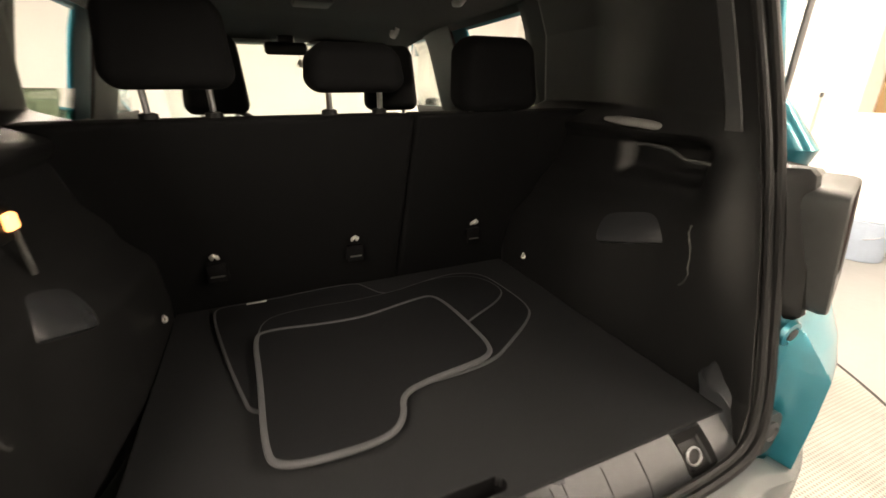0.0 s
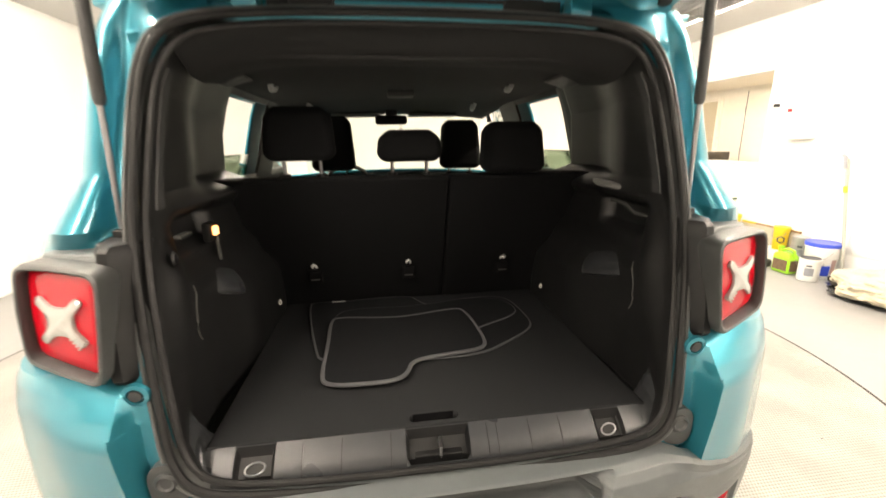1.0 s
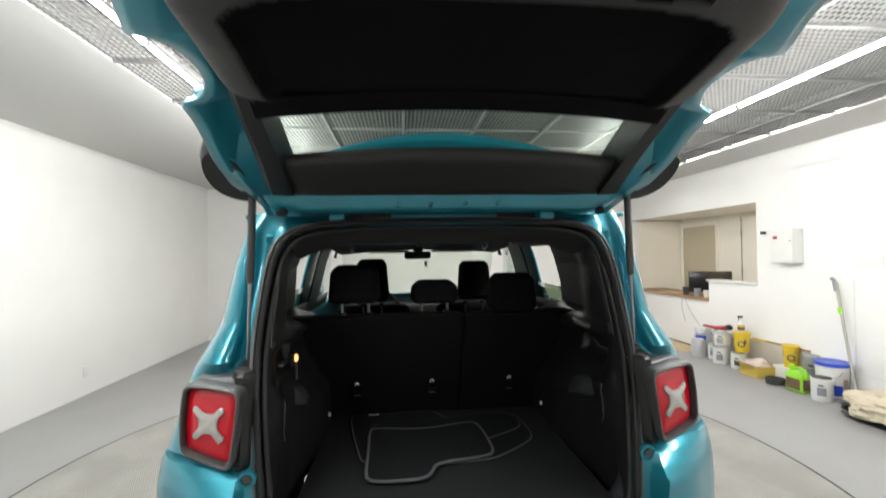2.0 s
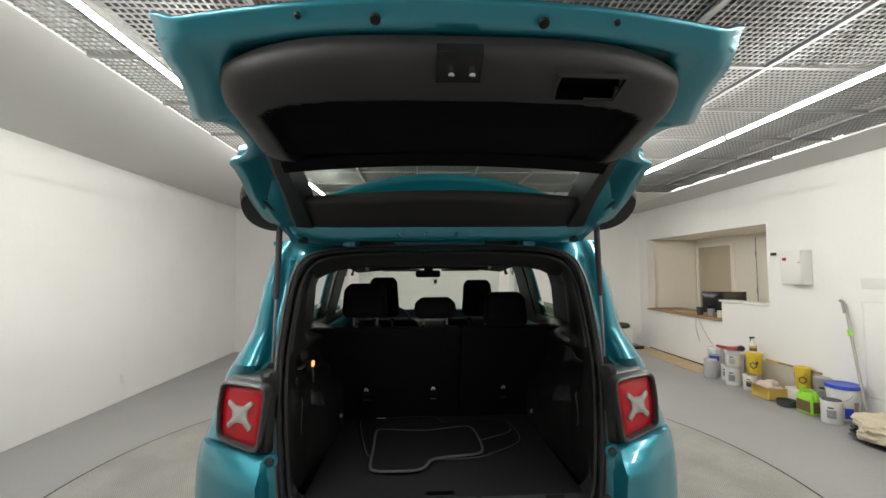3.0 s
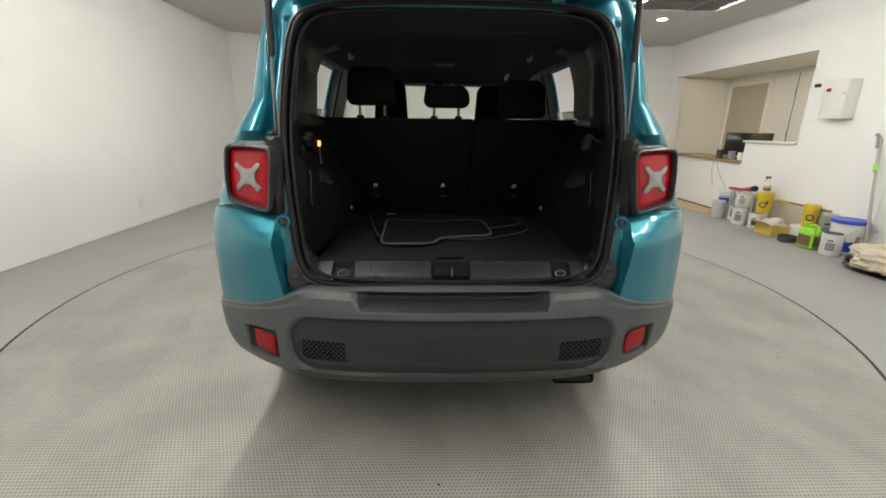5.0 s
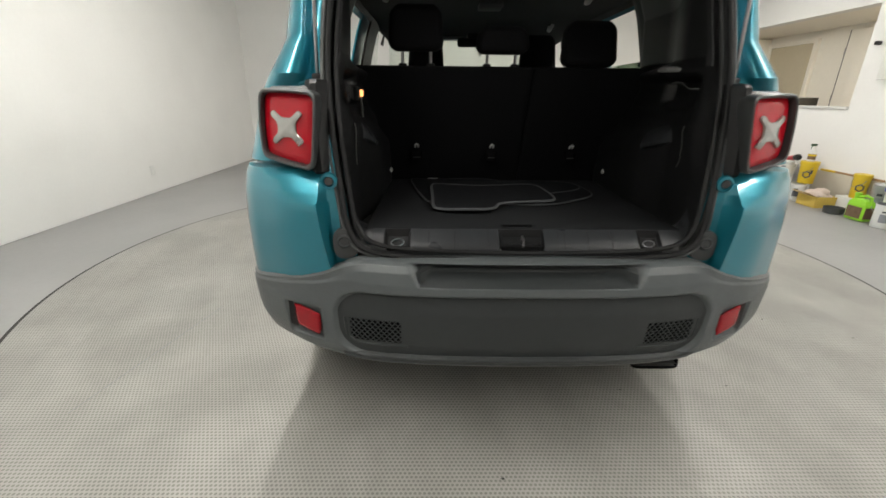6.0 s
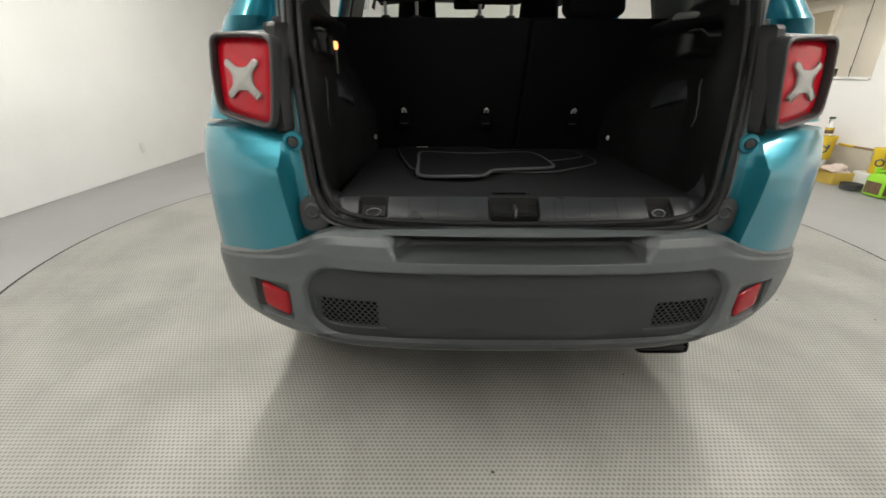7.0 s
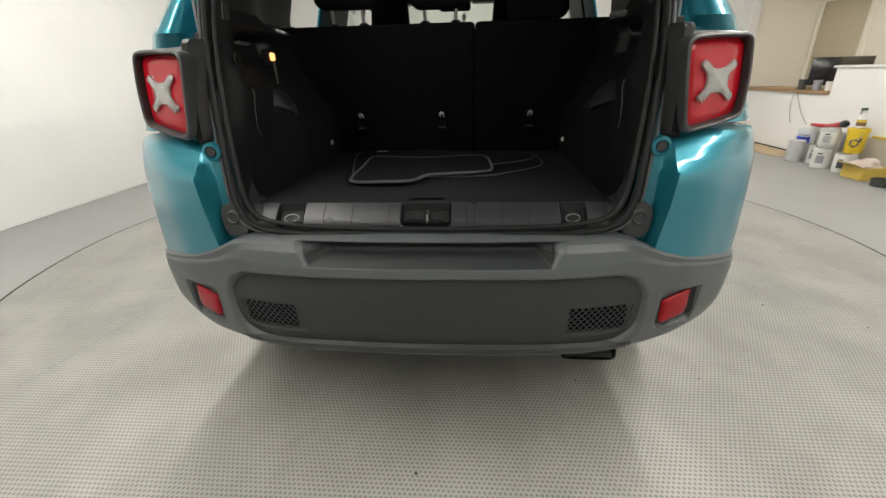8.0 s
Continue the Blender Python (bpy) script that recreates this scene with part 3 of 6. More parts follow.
# rear corners: quarter panel below, door pillar above
CORNER = [
    (0.57, [(0.50, 0.10), (0.545, 0.10), (0.565, 0.10), (0.572, 0.095), (0.578, 0.075), (0.70, 0.105), (0.79, 0.165), (0.85, 0.21), (0.893, 0.29), (0.900, 0.61)]),
    (0.60, [(0.50, 0.10), (0.545, 0.10), (0.565, 0.10), (0.572, 0.095), (0.578, 0.048), (0.70, 0.080), (0.79, 0.138), (0.868, 0.192), (0.908, 0.262), (0.906, 0.61)]),
    (0.69, [(0.51, 0.10), (0.55, 0.10), (0.572, 0.10), (0.580, 0.095), (0.588, 0.046), (0.71, 0.080), (0.795, 0.138), (0.871, 0.192), (0.911, 0.262), (0.909, 0.61)]),
    (0.80, [(0.53, 0.105), (0.57, 0.105), (0.588, 0.105), (0.594, 0.098), (0.606, 0.045), (0.72, 0.082), (0.795, 0.137), (0.871, 0.192), (0.911, 0.262), (0.908, 0.61)]),
    (0.872, [(0.542, 0.118), (0.575, 0.115), (0.592, 0.112), (0.598, 0.105), (0.614, 0.046), (0.72, 0.085), (0.795, 0.138), (0.868, 0.193), (0.908, 0.264), (0.904, 0.61)]),
    (0.905, [(0.548, 0.125), (0.578, 0.12), (0.594, 0.118), (0.600, 0.112), (0.613, 0.072), (0.72, 0.092), (0.795, 0.141), (0.865, 0.196), (0.905, 0.268), (0.902, 0.61)]),
    (0.945, [(0.556, 0.135), (0.582, 0.13), (0.597, 0.128), (0.603, 0.124), (0.611, 0.112), (0.72, 0.118), (0.795, 0.152), (0.860, 0.205), (0.900, 0.275), (0.898, 0.61)]),
    (0.985, [(0.565, 0.14), (0.585, 0.138), (0.60, 0.142), (0.610, 0.15), (0.625, 0.165), (0.72, 0.17), (0.79, 0.178), (0.852, 0.222), (0.890, 0.31), (0.894, 0.61)]),
    (1.19, [(0.587, 0.20), (0.60, 0.20), (0.615, 0.21), (0.64, 0.24), (0.67, 0.24), (0.72, 0.24), (0.77, 0.25), (0.82, 0.29), (0.845, 0.39), (0.853, 0.62)]),
    (1.235, [(0.587, 0.213), (0.60, 0.215), (0.61, 0.26), (0.63, 0.285), (0.665, 0.275), (0.682, 0.208), (0.735, 0.216), (0.783, 0.264), (0.818, 0.38), (0.840, 0.63)]),
    (1.34, [(0.585, 0.24), (0.60, 0.245), (0.61, 0.29), (0.63, 0.305), (0.652, 0.305), (0.668, 0.282), (0.692, 0.283), (0.726, 0.308), (0.764, 0.39), (0.805, 0.645)]),
    (1.53, [(0.567, 0.294), (0.585, 0.297), (0.595, 0.34), (0.61, 0.355), (0.635, 0.35), (0.65, 0.31), (0.668, 0.311), (0.698, 0.34), (0.730, 0.42), (0.762, 0.66)]),
    (1.64, [(0.50, 0.325), (0.56, 0.33), (0.58, 0.35), (0.60, 0.362), (0.615, 0.36), (0.63, 0.345), (0.65, 0.345), (0.672, 0.37), (0.698, 0.44), (0.722, 0.68)]),
    (1.70, [(0.42, 0.352), (0.50, 0.352), (0.54, 0.355), (0.57, 0.36), (0.59, 0.362), (0.60, 0.362), (0.62, 0.366), (0.65, 0.385), (0.668, 0.45), (0.68, 0.70)]),
]


# the joint between quarter panel and bumper
ZT = [(0.48, 0.714), (0.55, 0.708), (0.59, 0.690), (0.62, 0.677), (0.685, 0.657), (0.77, 0.641), (0.88, 0.620), (0.91, 0.615)]


def corner_profile(z):
    for (a, pa), (b, pb) in zip(CORNER, CORNER[1:]):
        if z <= b + 1e-9:
            f = (z - a) / (b - a)
            return [(p[0] + (q[0] - p[0]) * f, p[1] + (q[1] - p[1]) * f) for p, q in zip(pa, pb)]
    return CORNER[-1][1]


def rear_corner(side):
    zs = sorted(set([0.57 + 0.009 * k for k in range(18)] + [0.745 + 0.0275 * k for k in range(36)] + [c[0] for c in CORNER]))
    zs = [z for z in zs if z <= 1.7001]
    fine = []
    for z in zs:
        p = [Vector((x, y, z)) for x, y in corner_profile(z)]
        q = p[:5] + chaikin(p[4:], 2, False)[1:] if z < 0.97 else chaikin(p, 2, False)
        q = [q[0].lerp(q[1], 0)] + q[1:]
        need = 40
        while len(q) < need:
            k = max(range(len(q) - 1), key=lambda a: (q[a + 1] - q[a]).length)
            q.insert(k + 1, q[k].lerp(q[k + 1], 0.5))
        row = []
        for v in q:
            d = step(0.0, 0.012, interp(v.x, ZT) - 0.012 - v.z) if v.x > 0.575 else 0.0
            row.append((side * (v.x - 0.05 * d * step(0.74, 0.88, v.x)), v.y + 0.05 * d * step(0.50, 0.15, v.y), v.z))
        fine.append(row)
    part("quarter_panel", loft(fine, False), PAINT, car)


both(rear_corner)

# the opening: rubber seal, frame and inner lining
LOOP = [(0.0, 0.712), (0.22, 0.714), (0.42, 0.724), (0.50, 0.745), (0.535, 0.80), (0.552, 0.90), (0.572, 1.03), (0.584, 1.15), (0.588, 1.27), (0.578, 1.42), (0.566, 1.53), (0.535, 1.615), (0.46, 1.652), (0.25, 1.665), (0.0, 1.668)]


def opening(dx=0.0, dz=0.0, dy=0.0, times=2):
    """The rim of the rear opening, drawn in or out."""
    half = []
    for x, z in LOOP:
        x2 = x + dx * min(1, x / 0.4)
        cz = 1.19
        z2 = z + dz * (z - cz) / 0.47
        half.append((x2, yr(z) + dy, z2))
    full = half + [(-x, y, z) for x, y, z in half[-2:0:-1]]
    return chaikin(full, times)


part("rear_frame", loft([opening(0.03, 0.012, 0.012), opening(0.012, 0.005, 0.0), opening(0.0, 0.0, 0.0), opening(-0.006, -0.004, 0.03)]), SURROUND, car, "grey plastic surround of the rear opening")
part("door_seal", tube(opening(0.001, 0.001, -0.007), 0.0085, 8, closed=True), RUBBER, car, "black rubber door seal")
part("seal_lip", tube(opening(-0.022, -0.02, -0.002), 0.007, 8, closed=True), RUBBER, car)
part("seal_bead", tube(opening(0.017, 0.010, -0.003), 0.0045, 8, closed=True), SURROUND, car)

# teal roof header above the opening
def header_pt(i, j):
    x = -0.60 + 1.20 * i / 40
    prof = [(0.345, 1.650), (0.340, 1.668), (0.352, 1.676), (0.372, 1.680), (0.378, 1.700), (0.41, 1.716)]
    y, z = prof[j]
    return (x, y, z - 0.05 * step(0.42, 0.62, abs(x)))


part("roof_header", sheet(41, 6, header_pt), PAINT, car)


# cargo lining
def wall_x(y, z):
    """Inner face of the cargo side lining."""
    x = interp(z, [(0.76, 0.548), (0.90, 0.545), (1.10, 0.540), (1.25, 0.56), (1.30, 0.575), (1.50, 0.560), (1.60, 0.52), (1.63, 0.42)])
    x += 0.105 * step(1.255, 1.31, z) * step(0.42, 0.78, y)
    # wheel arch, swelling towards the seats
    bulge = 0.050 * step(0.34, 0.62, y) * step(1.10, 1.0, z + 0.10 * abs(y - 0.45)) - 0.03 * step(0.24, 0.36, y) * step(1.06, 1.14, z) * step(1.26, 1.22, z)
    bulge *= step(1.00, 0.92, y)
    pocket = -0.03 * step(0.30, 0.34, y) * (1 - step(0.52, 0.56, y)) * step(1.14, 1.17, z) * (1 - step(1.23, 1.26, z))
    return x - bulge - pocket


def rim_x(z):
    t = [(z0, x0) for x0, z0 in LOOP]
    return interp(z, t)


def lining(side):
    nz, ny = 200, 90

    def f(i, j):
        z = 0.745 + (1.625 - 0.745) * i / (nz - 1)
        y0 = yr(z) + 0.012
        y = y0 + (1.0 - y0) * (j / (ny - 1)) ** 1.3
        w = step(0, 0.10, y - y0)
        x = (rim_x(z) - 0.012) * (1 - w) + wall_x(y, z) * w
        return (side * x, y, z)
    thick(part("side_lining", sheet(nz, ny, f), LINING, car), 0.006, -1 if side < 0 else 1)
    # lighter edge of the pillar cover beside the seal, ending in a small step
    def edge(k, j):
        z = 1.27 + 0.022 * k
        dx, dy = ((-0.004, 0.026), (0.003, 0.032), (0.003, 0.058), (-0.004, 0.066))[j]
        y0 = yr(z) + 0.012
        w = step(0, 0.10, dy)
        return (side * ((rim_x(z) - 0.012) * (1 - w) + wall_x(y0 + dy, z) * w - 0.006 - dx), y0 + dy, z)
    part("pillar_cover", sheet(14, 4, edge), DARKPLASTIC, car)
    if side > 0:
        part("belt_handle", tube(mirrored(side, [(0.575, 0.40, 1.262), (0.556, 0.46, 1.270), (0.552, 0.54, 1.274), (0.57, 0.60, 1.274)]), [0.006, 0.010, 0.011, 0.006], 10), PALEPLASTIC, car)
        part("side_hook", tube(mirrored(side, [(0.572, 0.31, 1.205), (0.562, 0.36, 1.207), (0.560, 0.40, 1.225), (0.565, 0.46, 1.228), (0.57, 0.49, 1.224)]), 0.004, 8), SOFTGREY, car)
    # smooth paler pad painting in the arch's sheen, facing up, thickest at its lower edge
    def pad(i, j):
        u, v = -1 + 2 * j / 20, 1 - 2 * min(i, 12) / 12
        wide = 0.085 if side > 0 else 0.060
        y, z = (0.445 if side > 0 else 0.478) + wide * u + 0.015 * v, 1.052 - 0.022 * u + 0.044 * v
        d = (0.004 + 0.020 * (0.4 - 0.6 * v)) * (1 - abs(u) ** 3) * (1 - abs(v) ** 10) - 0.002
        return (side * (wall_x(y, z) - 0.004 - (d if i < 13 else -0.02)), y, z - (0.004 if i > 12 else 0))
    part("arch_sheen", sheet(14, 21, pad), SILLPLASTIC, car)
    # pale moulded corner where the sill turns up into the lining
    rim = [(0.465, 0.733), (0.488, 0.743), (0.510, 0.765), (0.525, 0.80), (0.535, 0.85), (0.541, 0.90)]
    deep = [(0.465, 0.786), (0.492, 0.789), (0.517, 0.797), (0.533, 0.82), (0.541, 0.86), (0.549, 0.90)]

    def corner(i, j):
        k, f = i / 15 * 5, j / 14
        k0 = min(4, int(k))
        a = Vector(rim[k0]).lerp(Vector(rim[k0 + 1]), k - k0)
        b = Vector(deep[k0]).lerp(Vector(deep[k0 + 1]), k - k0)
        p = a.lerp(b, step(0.0, 0.55, f))
        reach = 0.085 + 0.05 * math.sin(k / 5 * math.pi) ** 2
        return (side * (p.x + 0.03 * max(0.0, f - 0.7) / 0.3 * min(1, k / 2)), yr(a.y) + 0.013 + reach * f, p.y)
    part("sill_corner", sheet(16, 15, corner), SILLPLASTIC, car)
    part("trim_seam", tube([(side * (wall_x(y, z) - 0.008), y, z) for y, z in ((0.300, 1.09), (0.301, 1.075), (0.296, 1.06), (0.290, 1.045), (0.287, 1.025), (0.288, 1.005), (0.284, 0.99), (0.290, 0.972), (0.300, 0.96))], 0.0022, 6), SOFTGREY, car)
    # pale enamel colour paints the ring's glint
    part("tie_ring", tube(mirrored(side, [(0.476 + 0.004 * math.cos(a), 0.777 + 0.003 * math.sin(2 * a), 0.862 + 0.008 * math.sin(a)) for a in [2 * math.pi * k / 12 for k in range(12)]]), 0.003, 6, closed=True), BOXMETAL, car, "small tie-down ring, its glint put into a pale colour")


both(lining)

bl = part("boot_lamp", box(-0.566, -0.545, 0.455, 0.505, 1.155, 1.205, 0.006), BLACKTRIM, car, "small lit boot lamp in the side lining")
part("lamp_lens", box(-0.549, -0.536, 0.470, 0.494, 1.170, 1.194, 0.005), BOOTLIGHT, bl, "glowing orange lamp lens")
part("lamp_strap", tube([(-0.545, 0.49, 1.185), (-0.545, 0.495, 1.14), (-0.544, 0.498, 1.10)], 0.0045, 8), SOFTGREY, car)
part("lining_slot", box(-0.545, -0.528, 0.262, 0.318, 1.206, 1.214, 0.003), SOFTGREY, car)
lp = part("lining_plug", lathe([(0.014, 0.0), (0.013, 0.004), (0.010, 0.005), (0.009, 0.001)], (-0.541, 0.245, 1.169), 20, None, Matrix.Rotation(radians(90), 3, "Y") @ Matrix.Diagonal((1.2, 0.8, 1.0))), LINING, car)
part("plug_hole", lathe([(0.009, 0.0), (0.008, 0.003)], (-0.540, 0.245, 1.169), 20, None, Matrix.Rotation(radians(90), 3, "Y") @ Matrix.Diagonal((1.2, 0.8, 1.0))), INSET, lp)

# upper lip of the lining under the roof
part("header_trim", loft([[(0.52 * u, yr(1.65) + dy, z - 0.05 * abs(u) ** 6) for u in [-1 + k / 15 for k in range(31)]] for dy, z in ((0.01, 1.655), (0.03, 1.635), (0.09, 1.60), (0.16, 1.595), (0.30, 1.61), (0.32, 1.64))], False), HEADLINER, car)

# load floor with a grab slot, and the sill plate behind it
def floor_pt(i, j):
    return (-0.49 + 0.98 * i / 196, 0.131 + 0.81 * j / 162, 0.79)


SLOT = (-0.012, 0.042, 0.160, 0.0135)      # middle, half length of the straight, line, radius


def slot_gap(x, y):
    return math.hypot(max(0.0, abs(x - SLOT[0]) - SLOT[1]), y - SLOT[2]) - SLOT[3]


def floor_skip(i, j):
    p = floor_pt(i + 0.5, j + 0.5)
    return slot_gap(p[0], p[1]) < 0.0015


def slot_ring(r, z):
    out = []
    for k in range(24):
        a = math.pi * (k + 0.5) / 12
        out.append((SLOT[0] + math.copysign(SLOT[1], math.cos(a)) + r * math.cos(a), SLOT[2] + r * math.sin(a), z))
    return out


lf = part("load_floor", sheet(197, 163, floor_pt, floor_skip), CARPET, car, "black carpeted load floor with a grab slot")
thick(lf, 0.018, -1)
part("slot_rim", loft([slot_ring(0.0205, 0.7903), slot_ring(0.0160, 0.7908), slot_ring(0.0143, 0.7888)]), CARPET, car)
# near-black walls put the slot's shade into the colour
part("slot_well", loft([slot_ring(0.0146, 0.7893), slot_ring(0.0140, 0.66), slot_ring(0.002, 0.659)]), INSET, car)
part("well_bottom", box(-0.49, 0.49, 0.1, 0.9, 0.60, 0.62), BLACKTRIM, car)


def sill_pt(i, j):
    x = -0.47 + 0.94 * i / 94
    prof = [(0.076, 0.722), (0.077, 0.735), (0.081, 0.747), (0.089, 0.758), (0.100, 0.768), (0.113, 0.778), (0.125, 0.786), (0.1295, 0.7885), (0.1305, 0.74)]
    y, z = prof[j]
    notch = 0.0
    if abs(x + 0.010) < 0.068 and 2 <= j <= 6:
        notch = 0.022
    for c in (-0.39, 0.384):
        if abs(x - c) < 0.031 and 2 <= j <= 6:
            notch = 0.024
    return (x, y, z - notch)


part("sill_plate", sheet(95, 9, sill_pt), SILLPLASTIC, car, "ribbed grey plastic loading sill")

def recess(c, half, wall, depth):
    """A sunk tray that follows the slope of the sill."""
    line = [(0.0805, 0.7475), (0.083, 0.7505), (0.089, 0.758), (0.100, 0.768), (0.113, 0.778), (0.122, 0.784), (0.1248, 0.787)]

    def at(i, j):
        y, z = line[j]
        x = c + (-half, -wall, -wall / 2, 0, wall / 2, wall, half)[i]
        sunk = depth if 0 < i < 6 and 0 < j < 6 else -0.0012
        return (x, y, z - sunk)
    return sheet(7, 7, at)


# near-black trays and plate put the recesses' shade into the colour
for c, half, wall in ((-0.39, 0.037, 0.032), (0.385, 0.033, 0.028)):
    tb = part("tie_down", recess(c, half, wall, 0.019), RUBBER, car)
    ring = [(c + 0.019 * math.cos(a), 0.100 - 0.009 * math.sin(a) + 0.004 * math.cos(a), 0.7525 - 0.008 * math.sin(a)) for a in [math.pi * k / 10 for k in range(20)]]
    part("loop", tube(ring, 0.0020, 8, closed=True), STEEL, tb, "bright steel tie-down loop")
ls = part("striker", recess(-0.010, 0.067, 0.062, 0.0185), BLACKTRIM, car)
part("striker_plate", box(-0.062, 0.042, 0.084, 0.106, 0.730, 0.750, 0.004), BLACKTRIM, ls)
part("striker_loop", tube([(-0.006, 0.084, 0.744), (-0.006, 0.086, 0.766), (-0.006, 0.110, 0.770), (-0.006, 0.116, 0.750)], 0.0038, 8), STEEL, ls)

# moulded joints across the sill
for x in (-0.295, -0.215, -0.112, 0.100, 0.122, 0.196, 0.268):
    part("sill_joint", tube([(x + 0.02 * (y - 0.08), y, z + 0.0004) for y, z in ((0.0775, 0.738), (0.081, 0.747), (0.089, 0.758), (0.100, 0.768), (0.113, 0.778), (0.124, 0.7855))], 0.0009, 5), BLACKTRIM, car)

# grey bumper
PLAN = chaikin([(0, -0.03, 0), (0.2, -0.028, 0), (0.4, -0.014, 0), (0.52, 0.012, 0), (0.62, 0.043, 0), (0.71, 0.074, 0), (0.80, 0.126, 0), (0.876, 0.184, 0), (0.918, 0.262, 0), (0.922, 0.40, 0), (0.918, 0.52, 0)], 3, False)


def resample(pts, gap):
    out = [pts[0]]
    for a, b in zip(pts, pts[1:]):
        n = max(1, math.ceil((b - a).length / gap))
        out += [a.lerp(b, k / n) for k in range(1, n + 1)]
    return out


PLAN = resample(PLAN, 0.009)
PLAN = [Vector((-p.x, p.y, 0)) for p in PLAN[:0:-1]] + PLAN
ZB = [(0.50, 0.370), (0.60, 0.377), (0.72, 0.381), (0.80, 0.386), (0.86, 0.396), (0.91, 0.42)]
CREASE = [(0.467, 0.687), (0.556, 0.663), (0.647, 0.639), (0.72, 0.632), (0.80, 0.615), (0.91, 0.59)]
TUCK = [(0.37, 0.034), (0.41, 0.014), (0.47, 0.003), (0.57, 0.0), (0.64, 0.0)]


def bumper_rows(x):
    a = abs(x)
    zt, zb, cr = interp(a, ZT), interp(a, ZB), interp(a, CREASE)
    cr = min(cr, zt - 0.022)
    mid = [(0.722, 0.105), (0.718, 0.045), (0.710, 0.024), (0.692, 0.011), (0.655, 0.003), (0.63, 0.001), (0.618, 0.004), (0.52, 0.014), (0.46, 0.018), (0.415, 0.018), (0.398, 0.02), (zb, 0.035), (zb + 0.004, 0.12)]
    out = [(zt, 0.05), (zt - 0.002, 0.014), (zt - 0.010, 0.003), (max(zt - 0.03, cr + 0.004), 0.004), (cr - 0.004, 0.0), (0.585, 0.001), (0.57, 0.0), (0.53, 0.002), (0.50, 0.004), (zb + 0.05, 0.010), (zb + 0.02, 0.018), (zb, 0.035), (zb + 0.004, 0.12)]
    f = step(0.47, 0.57, a)
    rows = [(p[0] + (q[0] - p[0]) * f, p[1] + (q[1] - p[1]) * f) for p, q in zip(mid, out)]
    fine = []
    for (z0, o0), (z1, o1) in zip(rows, rows[1:]):
        n = 9
        fine += [(z0 + (z1 - z0) * k / n, o0 + (o1 - o0) * k / n) for k in range(n)]
    return fine + [rows[-1]]


def plan_normal(i):
    a, b = PLAN[max(0, i - 1)], PLAN[min(len(PLAN) - 1, i + 1)]
    d = (b - a).normalized()
    return Vector((-d.y, d.x, 0))


def field_edge(x, z):
    """Signed distance to the rounded outline of the darker lower field, negative inside."""
    qx, qz = abs(x) - 0.582 + 0.085, abs(z - 0.512) - 0.108 + 0.085
    return math.hypot(max(qx, 0), max(qz, 0)) + min(max(qx, qz), 0) - 0.085


def pocket_depth(x, z):
    """The step pocket: a tread rising inwards, a back wall, and ends that flare upwards."""
    if not 0.650 < z < 0.718:
        return 0.0
    flare = 0.322 + 0.037 * (z - 0.653) / 0.065
    well = 0.062 * min(1, max(0, (z - 0.654) / 0.027)) * (1 - step(0.710, 0.716, z))
    return min(well, 1.5 * max(0.0, flare - abs(x)))


def bumper_point(i, k, rows):
    p, n = PLAN[i], plan_normal(i)
    z, o = rows[k]
    x = p.x
    a = abs(x)
    o += pocket_depth(x, z)
    # sunk lower field
    o += 0.036 * step(0.010, -0.018, field_edge(x, z))
    o += interp(z, TUCK) * step(0.60, 0.84, a)
    # lamp pockets
    o += 0.016 * step(0.628, 0.64, a) * (1 - step(0.752, 0.762, a)) * step(0.436, 0.446, z) * (1 - step(0.55, 0.558, z))
    q = p + n * o
    return (q.x, q.y, z)


grids = [bumper_rows(p.x) for p in PLAN]
bumper = part("rear_bumper", sheet(len(PLAN), len(grids[0]), lambda i, k: bumper_point(i, k, grids[i])), GREYPLASTIC, car, "scuffed grey plastic rear bumper")
FIELD = [(0.400, 0.036), (0.44, 0.026), (0.50, 0.019), (0.552, 0.015), (0.562, 0.0155), (0.622, 0.026)]
VENT = (0.378, 0.538, 0.452, 0.530)


def field_point(x, z, out=0.0):
    """The face of the lower field: a band that leans back above a crease, and a face that falls away below it."""
    i = min(range(len(PLAN)), key=lambda q: abs(PLAN[q].x - x))
    p = PLAN[i] + plan_normal(i) * (interp(z, FIELD) - out)
    return Vector((x, p.y, z))


FX = sorted(set([round(-0.590 + 0.02 * k, 4) for k in range(60)] + [e * v for e in (-1, 1) for v in VENT[:2]]))
FZ = [0.402, 0.42, 0.44, 0.452, 0.470, 0.490, 0.510, 0.530, 0.545, 0.554, 0.562, 0.575, 0.59, 0.605, 0.620]


def vent_hole(i, j):
    x, z = abs(FX[i] + FX[i + 1]) / 2, (FZ[j] + FZ[j + 1]) / 2
    return VENT[0] < x < VENT[1] and VENT[2] < z < VENT[3]


part("lower_panel", sheet(len(FX), len(FZ), lambda i, j: field_point(FX[i], FZ[j]), vent_hole), LOWERPLASTIC, bumper, "dark grey lower bumper field")


LIP = [i for i in range(len(PLAN)) if abs(PLAN[i].x) < 0.575]


def lip_point(a, k):
    """The dark lower edge of the bumper under the field."""
    i = LIP[a]
    z0 = grids[i][-1][0] if grids[i][-1][0] < grids[i][0][0] else grids[i][0][0]
    z = z0 + (0.407 - z0) * k / 5
    rows = sorted(grids[i])
    q = PLAN[i] + plan_normal(i) * (interp(z, rows) + 0.036 * step(0.010, -0.018, field_edge(PLAN[i].x, z)) - 0.003)
    return (q.x, q.y, z)


